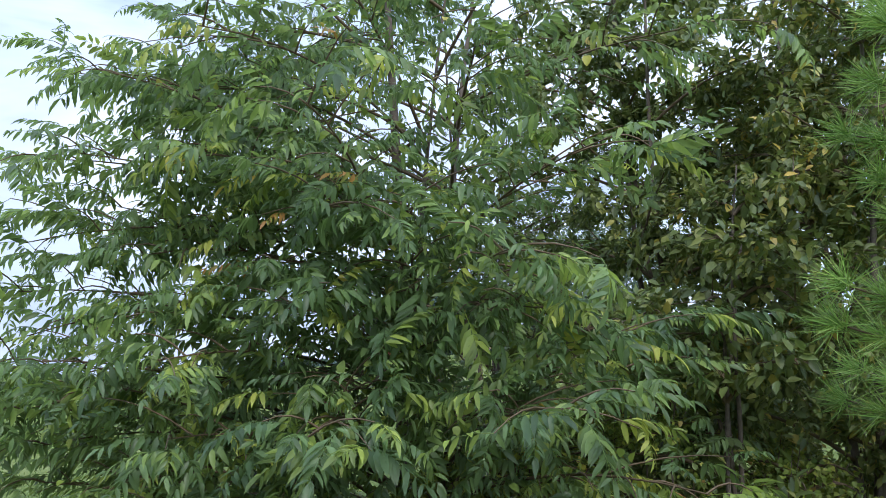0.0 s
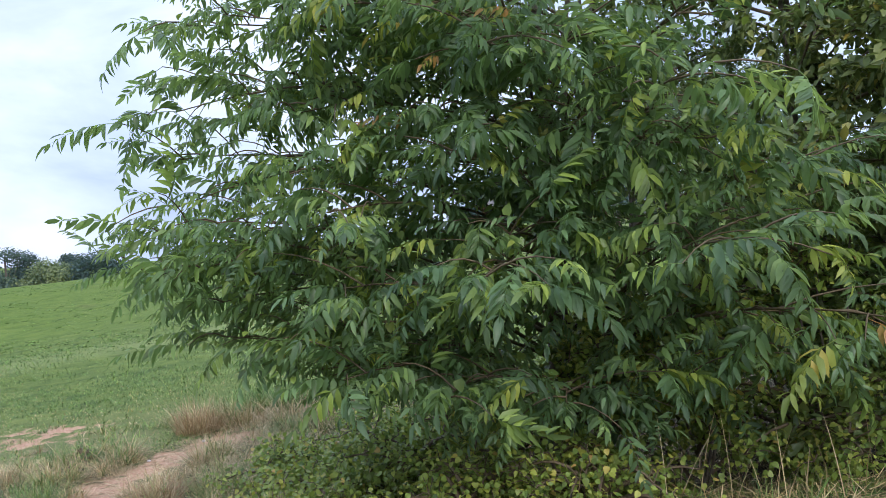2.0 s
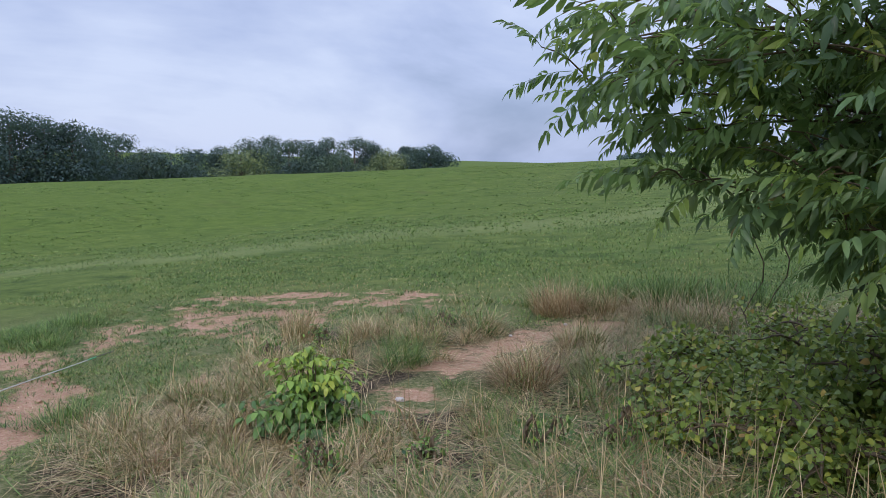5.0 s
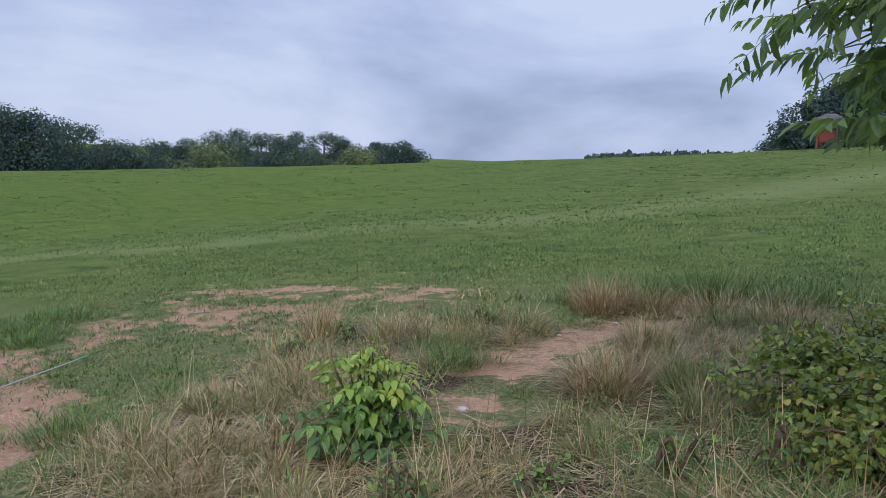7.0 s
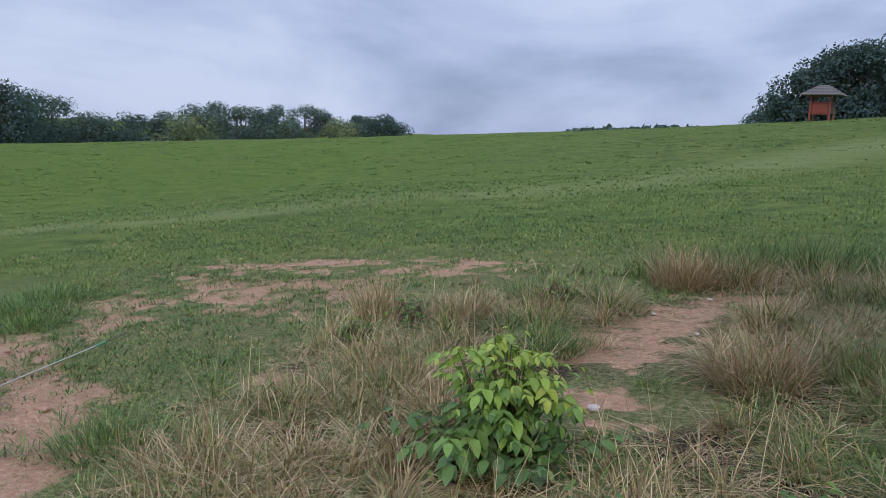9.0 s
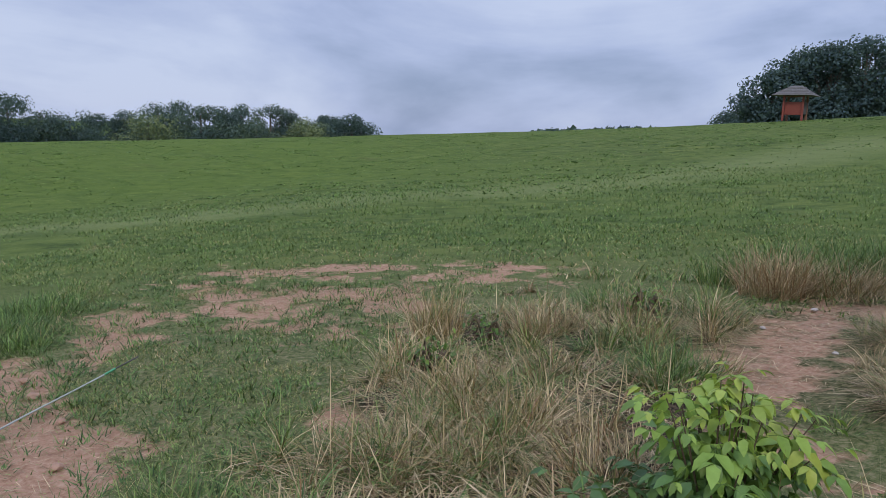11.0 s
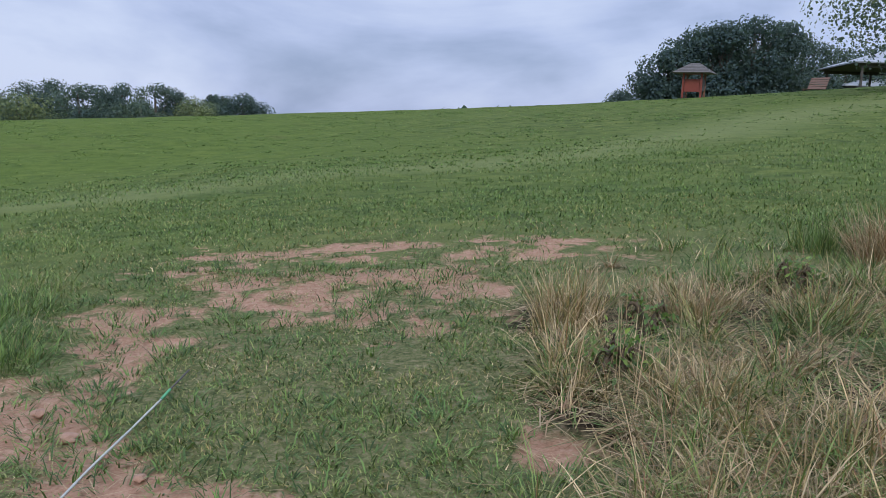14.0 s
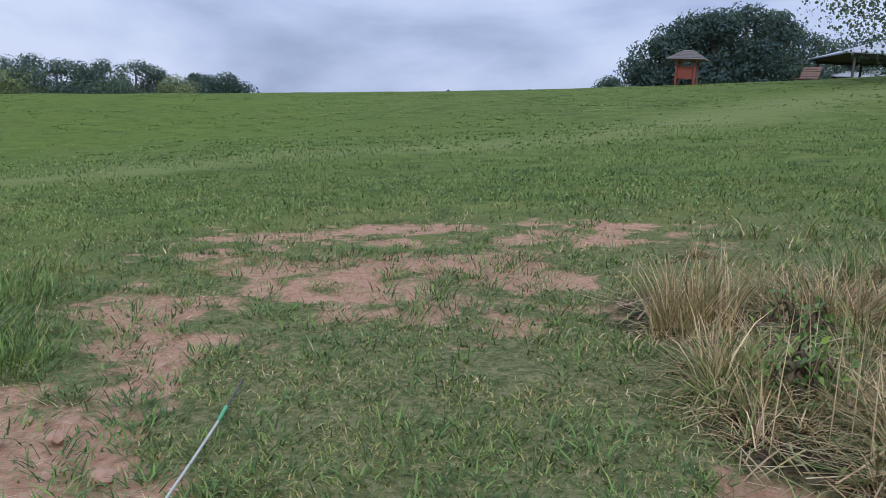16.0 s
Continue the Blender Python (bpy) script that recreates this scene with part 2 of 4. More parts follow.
def box(bm, c, s, m=None, bevel=0.0):
    g = bmesh.ops.create_cube(bm, size=1.0)["verts"]
    bmesh.ops.scale(bm, vec=s, verts=g)
    if bevel:
        es = list({e for v in g for e in v.link_edges})
        g = list({v for f in bmesh.ops.bevel(bm, geom=es, offset=bevel, segments=1, affect="EDGES")["faces"] for v in f.verts} | {v for v in g if v.is_valid})
    if m is not None:
        bmesh.ops.transform(bm, matrix=m, verts=g)
    bmesh.ops.translate(bm, vec=c, verts=g)


def part(name, bm, material, parent, label=""):
    return child(name, bm_mesh(name, bm, material), parent, label)


def tube(path, radii, sides=6):
    """Vertices and quads of a tapered tube along a path."""
    path = np.asarray(path, float)
    n = len(path)
    tan = np.gradient(path, axis=0)
    tan /= np.linalg.norm(tan, axis=1, keepdims=True) + 1e-9
    ref = np.where(np.abs(tan[:, 2:3]) > 0.9, [[1.0, 0, 0]], [[0, 0, 1.0]])
    u = np.cross(tan, ref)
    u /= np.linalg.norm(u, axis=1, keepdims=True) + 1e-9
    w = np.cross(tan, u)
    a = np.linspace(0, 2 * np.pi, sides, endpoint=False)
    ring = u[:, None] * np.cos(a)[None, :, None] + w[:, None] * np.sin(a)[None, :, None]
    v = path[:, None] + ring * np.asarray(radii, float)[:, None, None]
    i = np.arange(n - 1)[:, None] * sides
    j = np.arange(sides)[None]
    k = (j + 1) % sides
    q = np.stack([i + j, i + k, i + sides + k, i + sides + j], -1).reshape(-1, 4)
    return v.reshape(-1, 3), q


def tubes_mesh(name, tubes, mat):
    vs, qs, off = [], [], 0
    for v, q in tubes:
        vs.append(v)
        qs.append(q + off)
        off += len(v)
    return soup(name, np.concatenate(vs), [np.concatenate(qs)], [mat], smooth=True)


def bases(along, up_hint):
    """Rotation matrices (n, 3, 3) whose y axis runs along the given ways and whose z axis is near up_hint."""
    y = along / (np.linalg.norm(along, axis=1, keepdims=True) + 1e-9)
    x = np.cross(y, up_hint)
    x /= np.linalg.norm(x, axis=1, keepdims=True) + 1e-9
    z = np.cross(x, y)
    return np.stack([x, y, z], -1)


def leaf_shape(width=0.3, droop=0.12, fold=0.10, round_=False):
    """One leaf of length 1 along y, folded at its midrib: vertices, triangles, quads."""
    p1, p2 = (0.3, 0.68) if not round_ else (0.22, 0.72)
    w1, w2 = (width * 0.5, width * 0.42) if not round_ else (width * 0.46, width * 0.45)
    v = np.array([[0, 0, 0], [-w1, p1, fold * w1 * 4 - droop * p1 ** 2], [0, p1, -droop * p1 ** 2], [w1, p1, fold * w1 * 4 - droop * p1 ** 2],
                  [-w2, p2, fold * w2 * 4 - droop * p2 ** 2], [0, p2, -droop * p2 ** 2], [w2, p2, fold * w2 * 4 - droop * p2 ** 2], [0, 1, -droop]])
    return v, np.array([[0, 2, 1], [0, 3, 2], [4, 5, 7], [5, 6, 7]]), np.array([[1, 2, 5, 4], [2, 3, 6, 5]])


def scatter(shape, places, rot, sizes, tones):
    """Copies of one shape at many places, as arrays for soup()."""
    v, t, q = shape
    n, k = len(places), len(v)
    out = np.einsum("nij,kj->nki", rot * np.asarray(sizes)[:, None, None], v) + places[:, None]
    off = (np.arange(n) * k)[:, None, None]
    return out.reshape(-1, 3), (t[None] + off).reshape(-1, 3), (q[None] + off).reshape(-1, 4), np.repeat(tones, k)


def merge(pieces):
    """Joins what scatter() gives."""
    vs, ts, qs, tn, off = [], [], [], [], 0
    for v, t, q, c in pieces:
        vs.append(v)
        ts.append(t + off)
        qs.append(q + off)
        tn.append(c)
        off += len(v)
    return np.concatenate(vs), np.concatenate(ts), np.concatenate(qs), np.concatenate(tn)


def blades(px, py, pz, height, width, heading, bend, tones, flop=0.0, segs=3):
    """Grass blades: each a narrow strip that leans over its heading."""
    n = len(px)
    s = np.linspace(0, 1, segs + 1)
    bend, height, flop = np.broadcast_to(bend, n)[:, None], np.broadcast_to(height, n)[:, None], np.broadcast_to(flop, n)[:, None]
    ang = flop + bend * s[None]
    step = 1.0 / segs
    out = np.cumsum(np.concatenate([np.zeros((n, 1)), np.sin(ang[:, :-1] + 0.5 * bend * step)], 1), 1) * height * step
    up = np.cumsum(np.concatenate([np.zeros((n, 1)), np.cos(ang[:, :-1] + 0.5 * bend * step)], 1), 1) * height * step
    up = np.maximum(up, 0.008)
    hx, hy = np.cos(heading)[:, None], np.sin(heading)[:, None]
    cx, cy, cz = px[:, None] + out * hx, py[:, None] + out * hy, pz[:, None] + up
    w = np.broadcast_to(width, n)[:, None] * 0.5 * (1 - 0.55 * s[None] ** 2)
    tw = heading[:, None] + np.pi / 2 + rng.uniform(-0.7, 0.7, (n, 1))
    left = np.stack([cx - w * np.cos(tw), cy - w * np.sin(tw), cz], -1)[:, :-1]
    right = np.stack([cx + w * np.cos(tw), cy + w * np.sin(tw), cz], -1)[:, :-1]
    tip = np.stack([cx, cy, cz], -1)[:, -1:]
    v = np.concatenate([left, right, tip], 1)
    k = 2 * segs + 1
    off = (np.arange(n) * k)[:, None, None]
    q = np.array([[i, segs + i, segs + i + 1, i + 1] for i in range(segs - 1)]).reshape(-1, 4)
    t = np.array([[segs - 1, 2 * segs - 1, 2 * segs]])
    return v.reshape(-1, 3), (t[None] + off).reshape(-1, 3), (q[None] + off).reshape(-1, 4), np.repeat(tones, k)


def stuff(name, pieces, mat, label, category):
    v, t, q, c = merge(pieces)
    return tagged(new(name, soup(name, v, [t, q], [mat], c)), label, category, kind="stuff")


# ---- the ground ----
CX, CY, CREST = -6.0, 4.0, 75.0


def ground_z(x, y):
    """Height of the land: a near slope, a bank by the tree, a hollow and the hill behind it."""
    x, y = np.asarray(x, float), np.asarray(y, float)
    dx, dy = x - CX, y - CY
    r = np.hypot(dx, dy)
    az = np.clip(np.degrees(np.arctan2(-dx, dy)), -25, 80)
    az = np.where((dy < 0) & (dx > 0), -25, np.where((dy < 0) & (dx <= 0), 80, az))
    near = 0.08 * (np.clip(x, -30, 12) + 10) + 0.03 * (np.clip(y, -25, 80) - 7)
    near = near + 1.0 * ss(-6, 0.5, x) * (1 - ss(3, 8, y))
    near = near - 0.6 * ss(-16, -36, x) * (1 - ss(35, CREST, r))
    crest = 1.75 + CREST * np.tan(np.radians(2.15 - 0.087 * az + 0.0003 * az * az))
    t = np.clip((r - 18) / (CREST - 18), 0, 1)
    t = t ** 2 * (1.0 + 0.35 * t * (1 - t))
    z = near * (1 - t) + crest * t
    fall = ss(-2, 16, az)
    over = np.maximum(r - CREST, 0)
    drop = np.minimum(over * (0.012 + 0.06 * fall) * ss(0, 20, over), crest + 6)
    z = z - drop
    lumps = 0.05 * (fnoise(x, y, 1.3, 5) - 0.5) + 0.14 * (fnoise(x, y, 6.0, 9) - 0.5) * ss(6, 20, r) + 0.25 * (fnoise(x, y, 3.2, 15) - 0.5) * ss(22, 40, r) * (1 - ss(65, 74, r))
    return z + lumps


def near_line(x, y, pts):
    """Distance to a line of points."""
    best = np.full(np.shape(x), 1e9)
    for (ax, ay), (bx, by) in zip(pts[:-1], pts[1:]):
        ux, uy = bx - ax, by - ay
        t = np.clip(((x - ax) * ux + (y - ay) * uy) / (ux * ux + uy * uy), 0, 1)
        best = np.minimum(best, np.hypot(x - ax - t * ux, y - ay - t * uy))
    return best


def spots(x, y, rows):
    """Largest of several soft discs (x, y, radius across, radius along)."""
    best = np.zeros(np.shape(x))
    for cx, cy, rx, ry in rows:
        best = np.maximum(best, 1 - np.hypot((x - cx) / rx, (y - cy) / ry))
    return best


TRACK = [(-11.6, 7.0), (-10.4, 6.95), (-9.4, 6.2), (-8.2, 5.0), (-7.8, 3.2)]
SIDE = [(-10.5, 7.3), (-10.7, 7.8), (-11.5, 8.9)]
PATHWAY = [(-5.7, 8.5), (-5.5, 9.5), (-5.05, 10.8)]
WORN = [(-5.45, 7.3, 0.75, 0.6), (-11.3, 10.1, 1.1, 0.9), (-10.4, 10.5, 1.3, 0.9), (-9.6, 10.6, 1.2, 0.9), (-9.8, 9.0, 1.2, 0.8), (-10.83, 8.14, 0.7, 0.6), (-11.6, 8.9, 0.9, 0.6), (-12.1, 10.6, 1.2, 0.7), (-9.1, 10.1, 1.0, 0.7),
        (-10.4, 9.7, 1.8, 1.2), (-10.7, 12.2, 1.4, 0.6), (-8.6, 11.6, 1.0, 0.7), (-9.2, 6.25, 0.5, 0.25), (-8.05, 7.05, 0.38, 0.34)]
THIN = [(-10.3, 9.9, 2.6, 2.0), (-11.6, 11.2, 2.4, 1.4), (-9.2, 11.8, 2.2, 1.6)]
TALL = [(-8.0, 9.2, 0.8, 0.9), (-7.35, 8.0, 1.1, 1.3), (-6.6, 6.3, 1.2, 1.2), (-6.9, 9.6, 1.2, 1.1), (-4.2, 8.2, 1.0, 1.1), (-4.0, 9.5, 1.2, 1.2), (-6.1, 5.2, 1.5, 1.2),
        (-6.4, 7.3, 1.0, 1.2), (-4.4, 6.3, 1.3, 1.1), (-3.3, 10.4, 1.5, 1.2), (-4.6, 4.6, 1.3, 1.2), (-3.0, 6.4, 1.4, 1.3), (-3.2, 8.0, 1.2, 1.2), (-1.8, 4.8, 1.8, 1.9), (0.5, 4.8, 1.9, 1.9), (-3.2, 4.9, 1.4, 1.5),
        (-1.0, 8.5, 2.0, 1.6), (1.5, 8.0, 2.0, 2.0), (-1.0, 11.5, 2.6, 1.3), (3.0, 12.5, 4.0, 3.0)]
WEEDS = [(-0.8, 6.0, 3.6, 2.6), (-2.6, 7.6, 1.4, 1.4), (-3.4, 6.5, 1.2, 0.9), (-8.0, 5.45, 0.8, 0.6), (-1.2, 5.6, 1.6, 1.3), (-2.4, 6.6, 1.0, 1.0)]
RANK = [(-12.3, 8.0, 1.3, 1.0), (-13.5, 9.6, 1.2, 1.0), (-7.2, 11.7, 1.3, 0.6), (-4.6, 13.5, 2.2, 1.3), (-2.8, 12.6, 1.6, 1.0)]
SOFT = [(-9.4, 7.0, 1.2, 0.8)]


def bare_at(x, y):
    n = 0.3 * fnoise(x, y, 0.7, 21) + 0.4 * fnoise(x, y, 0.3, 24) + 0.3 * fnoise(x, y, 0.15, 27)
    a = np.maximum(1 - near_line(x, y, TRACK) / 0.8, 0.95 - near_line(x, y, SIDE) / 0.5)
    a = np.maximum(a, 0.95 - near_line(x, y, PATHWAY) / 0.85)
    a = np.maximum(a, 0.44 * np.minimum(1.6 * spots(x, y, THIN), 1.0))
    a = np.maximum(a, 0.92 * spots(x, y, WORN)) - 0.9 * spots(x, y, SOFT)
    return ss(0.15, 0.85, a + (n - 0.5) * 2.2) * ss(0.03, 0.2, a)


def tall_at(x, y):
    a = spots(x, y, TALL) * 2.0
    a = np.minimum(a, near_line(x, y, PATHWAY) / 0.55 - 0.5)
    a = a - 1.4 * spots(x, y, [(-5.45, 7.3, 0.8, 0.65)])
    return ss(0.15, 0.6, a + (fnoise(x, y, 0.9, 31) - 0.5) * 0.8)


def pale_at(x, y):
    d = near_line(x, y, [(-26, 14), (-19.5, 18.5), (-17, 23), (-11.2, 28), (-6.4, 36), (-2, 46), (8, 58)])
    r = np.hypot(x - CX, y - CY)
    return (1 - ss(0.2, 0.10 * r + 1.2, d + (fnoise(x, y, 3.0, 41) - 0.5) * 2.0)) * 0.6


def build_ground():
    gx, gy, sec = -8.5, 8.0, 340
    rings = [0.03 + 0.075 * i for i in range(110)]
    while rings[-1] < 4500:
        rings.append(rings[-1] * 1.036)
    rr = np.array(rings)[:, None]
    a = np.linspace(0, 2 * np.pi, sec, endpoint=False)[None]
    x, y = (gx + rr * np.cos(a)).ravel(), (gy + rr * np.sin(a)).ravel()
    bare = bare_at(x, y)
    z = ground_z(x, y) - 0.025 * bare
    n = len(rings)
    i, j = np.arange(n - 1)[:, None] * sec, np.arange(sec)[None]
    k = (j + 1) % sec
    q = np.stack([i + j, i + sec + j, i + sec + k, i + k], -1).reshape(-1, 4)
    fan = np.stack([np.zeros(sec - 2, int), np.arange(1, sec - 1), np.arange(2, sec)], -1)
    me = soup("ground", np.stack([x, y, z], -1), [q, fan], [M_GROUND], smooth=True)
    r = np.hypot(x - CX, y - CY)
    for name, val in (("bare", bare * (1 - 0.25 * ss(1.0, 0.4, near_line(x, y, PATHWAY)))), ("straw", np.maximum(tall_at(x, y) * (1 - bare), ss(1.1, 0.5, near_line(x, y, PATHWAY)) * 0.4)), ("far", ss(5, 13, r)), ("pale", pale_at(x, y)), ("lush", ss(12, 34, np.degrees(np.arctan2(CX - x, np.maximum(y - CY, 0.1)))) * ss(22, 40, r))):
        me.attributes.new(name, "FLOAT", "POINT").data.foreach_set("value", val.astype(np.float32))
    return tagged(new("ground", me), "rolling mown green field with worn patches of orange clay", "ground", kind="structure")


build_ground()


def gz(x, y):
    return float(ground_z(np.array([x]), np.array([y]))[0])


# ---- the walnut tree by the start of the walk ----
def compound_leaf(n_pairs, length, seed, wide=0.28, big=0.28):
    """A feather leaf of length along y: leaflets in pairs on a drooping stalk."""
    r = np.random.default_rng(seed)
    shape = leaf_shape(wide, 0.38, 0.08)
    s = np.linspace(0.2, 0.95, n_pairs)
    pos, way, size = [], [], []
    sag = r.uniform(0.25, 0.5)
    for u in s:
        c = np.array([0.0, u * length, -sag * length * u * u])
        for side in (-1, 1):
            pos.append(c)
            way.append([side * r.uniform(0.5, 1.0), r.uniform(0.2, 0.9), -r.uniform(0.1, 1.3)])
            size.append(length * big * (0.75 + 0.5 * math.sin(math.pi * min(1, u + 0.1))) * r.uniform(0.85, 1.1))
    pos.append(np.array([0, length * 0.97, -sag * length * 0.94]))
    way.append([r.uniform(-0.2, 0.2), 1, -0.8])
    size.append(length * (big + 0.03))
    pos, way = np.array(pos), np.array(way)
    hint = np.tile([0.0, 0.15, 1.0], (len(pos), 1)) + r.normal(0, 0.25, (len(pos), 3))
    v, t, q, c = scatter(shape, pos, bases(way, hint), np.array(size), np.zeros(len(pos)))
    u = np.linspace(0, 1, 5)
    tv, tq = tube(np.stack([u * 0, u * length, -sag * length * u * u], -1), 0.0022 * (1.3 - u), 3)
    return merge([(v, t, q, c), (tv, np.zeros((0, 3), int), tq, np.zeros(len(tv)))])


LEAF_KINDS = [compound_leaf(p, l, 40 + i) for i, (p, l) in enumerate([(6, 0.30), (8, 0.36), (6, 0.27), (8, 0.38), (6, 0.25), (9, 0.40)])]


def bent(a, b, lift, n=9):
    """A limb from a to b that rises first and then arches down."""
    s = np.linspace(0, 1, n)[:, None]
    p = np.asarray(a) * (1 - s) + np.asarray(b) * s
    p[:, 2] += (lift * 4 * s * (1 - s))[:, 0] * 0.6
    return p


def heart_leaf(w, fold, droop):
    """A rounded, pointed vine leaf folded at its midrib."""
    side = [(0.36 * w, 0.02, fold * 0.6), (0.5 * w, 0.36, fold), (0.27 * w, 0.74, fold * 0.5 - droop * 0.6)]
    v = np.array([(0, 0, 0), (0, 0.42, -droop * 0.2), (0, 1, -droop)] + [(-a, b, c) for a, b, c in side] + side)
    return v, np.zeros((0, 3), int), np.array([[0, 1, 4, 3], [1, 2, 5, 4], [0, 6, 7, 1], [1, 7, 8, 2]])


HEART = heart_leaf(0.85, 0.09, 0.16)


def walnut_tree():
    r = np.random.default_rng(5)
    bx, by = -0.35, 6.6
    bz = gz(bx, by)
    tree = new("walnut_tree")
    tree.location = (bx, by, bz - 0.05)
    base = np.array([bx, by, bz - 0.05])
    stems = []
    tops = [(-0.5, 6.75, 8.6), (0.5, 7.2, 8.0), (0.1, 6.1, 7.4)]
    for k, tp in enumerate(tops):
        s = np.linspace(0, 1, 12)[:, None]
        p = base * (1 - s) + np.array(tp) * s + np.concatenate([np.sin(s * 5 + k) * 0.07, np.cos(s * 4 + k) * 0.07, s * 0], 1) * np.minimum(1, s * 4)
        stems.append((p, 0.075 - 0.02 * k))
    child("trunk", tubes_mesh("trunk", [tube(p - base, w * (1.05 - np.linspace(0, 0.93, 12)), 9) for p, w in stems], M_BARK), tree, "slim grey-brown trunk")
    low_tips = [(-3.2, 5.4, 2.95), (-2.95, 5.5, 2.95), (-2.7, 5.5, 2.75), (-2.75, 5.6, 2.5), (-2.7, 6.0, 2.8), (-2.2, 5.2, 2.5), (-1.62, 4.75, 2.3), (-1.9, 5.2, 2.3), (-1.0, 4.6, 2.2), (-0.3, 4.9, 2.1), (0.4, 5.0, 2.2), (-0.7, 4.2, 2.9), (1.4, 4.3, 2.6), (-2.6, 4.95, 3.0), (-2.0, 5.6, 2.5), (-1.2, 5.4, 2.4), (-1.6, 4.75, 2.85), (-0.9, 5.0, 2.8), (0.9, 5.2, 2.3)]
    mid_tips = [(-3.05, 5.6, 3.45), (-3.0, 5.6, 3.8), (0.6, 4.0, 3.05), (0.35, 3.95, 3.85), (-1.6, 4.5, 3.3), (-2.4, 5.0, 3.2), (-2.4, 5.4, 4.2), (-2.7, 6.9, 3.0), (-2.75, 5.1, 3.3), (-3.0, 5.3, 3.2), (-0.9, 4.6, 3.6), (-1.2, 4.9, 3.9), (-0.6, 4.75, 3.1), (-1.9, 4.9, 3.6), (0.3, 4.8, 3.6), (-0.8, 4.7, 4.4), (0.1, 4.6, 5.0), (-1.5, 4.8, 4.6), (-0.2, 4.5, 4.2), (0.4, 4.7, 3.0), (-2.0, 5.2, 4.0), (1.0, 4.9, 3.4), (-0.4, 5.1, 3.3), (1.9, 5.4, 3.6)]
    high_tips = [(-3.0, 5.6, 4.15), (-2.95, 5.7, 4.8), (-2.8, 5.8, 5.5), (-0.7, 3.9, 4.6), (-2.5, 6.0, 4.5), (-2.2, 6.0, 5.4), (0.9, 4.2, 4.5), (-1.4, 4.3, 5.2), (-2.45, 5.2, 4.7), (-2.4, 5.2, 5.3), (-2.4, 6.4, 5.9), (-2.0, 5.9, 6.6), (-1.8, 5.4, 4.8), (-1.0, 4.4, 6.0), (0.4, 4.4, 5.6), (-1.8, 4.8, 6.2), (1.5, 4.8, 5.4), (-0.3, 4.3, 6.8), (1.0, 4.8, 6.6)]
    tips = low_tips + mid_tips + high_tips
    for i in range(20):
        az = i * 2.39996
        z = 2.5 + 6.2 * ((i * 0.618) % 1.0)
        reach = (2.45 - 0.2 * max(0, z - 4.5)) * r.uniform(0.65, 1.0)
        tips.append((bx + reach * math.cos(az), by + reach * math.sin(az) * 0.95, z))
    limbs, places, ways = [], [], []
    for tp in tips:
        tp = np.array(tp)
        stem = stems[r.integers(0, 3)][0]
        h = np.clip(tp[2] - r.uniform(0.1, 1.0), bz + 0.7, 7.6)
        a = stem[np.argmin(np.abs(stem[:, 2] - h))]
        p = bent(a, tp, r.uniform(0.25, 0.55), 10)
        limbs.append(tube(p - base, np.linspace(0.017, 0.004, 10), 5))
        out = tp - a
        side = np.cross(out, [0, 0, 1.0])
        side /= np.linalg.norm(side) + 1e-9
        out /= np.linalg.norm(out)
        for k in range(10):
            s = 0.38 + 0.61 * k / 9
            c = p[min(9, int(s * 9))] * (1 - (s * 9) % 1) + p[min(9, int(s * 9) + 1)] * ((s * 9) % 1)
            sg = -1 if k % 2 else 1
            ln = r.uniform(0.45, 0.85) * (1.15 - 0.5 * s)
            e = c + (side * sg * r.uniform(0.5, 1.0) + out * r.uniform(0.3, 0.9) + np.array([0, 0, r.uniform(-0.45, 0.35)])) * ln
            tw = bent(c, e, 0.08, 5)
            limbs.append(tube(tw - base, np.linspace(0.007, 0.003, 5), 4))
            for m in range(4):
                f = 0.2 + 0.8 * m / 3
                q = c * (1 - f) + e * f
                places.append(q)
                d = (e - c) / (np.linalg.norm(e - c) + 1e-9)
                lat = np.cross(d, [0, 0, 1.0]) * (1 if m % 2 else -1)
                ways.append(d * 0.7 + lat * r.uniform(0.4, 1.0) + np.array([0, 0, r.uniform(-0.3, 0.4)]) + r.normal(0, 0.3, 3))
        places.append(p[-1])
        ways.append(out + np.array([0, 0, 0.1]))
    for hx, hy, hz, ln in ((-2.55, 7.2, 2.3, 0.8), (-2.4, 7.3, 2.3, 0.75), (-1.9, 6.9, 2.4, 1.1), (-0.9, 5.9, 2.3, 0.9), (-1.4, 7.4, 2.3, 1.2)):
        u = np.linspace(0, 1, 7)[:, None]
        hang = np.array([hx, hy, hz]) + np.concatenate([0.07 * np.sin(u * 7 + hx), 0.05 * np.cos(u * 5), -ln * u], 1)
        limbs.append(tube(hang - base, np.linspace(0.006, 0.004, 7), 4))
    child("branch", tubes_mesh("branch", limbs, M_TWIG), tree, kind="stuff")
    places, ways = np.array(places), np.array(ways)
    n = len(places)
    kinds = r.integers(0, len(LEAF_KINDS), n)
    size = r.uniform(0.8, 1.15, n)
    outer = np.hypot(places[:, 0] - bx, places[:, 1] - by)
    # tone rises with distance from the trunk, so inner leaves are darker
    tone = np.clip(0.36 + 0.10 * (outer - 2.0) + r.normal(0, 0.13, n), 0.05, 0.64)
    young = r.random(n) < 0.20 * ss(1.4, 2.4, outer) * ss(-2.6, -1.2, places[:, 0])
    tone = np.where(young, r.uniform(0.66, 0.86, n), tone)
    tone = np.where(r.random(n) < 0.002, 1.0, tone)
    rot = bases(ways, np.tile([0.0, 0, 1.0], (n, 1)) + r.normal(0, 0.35, (n, 3)))
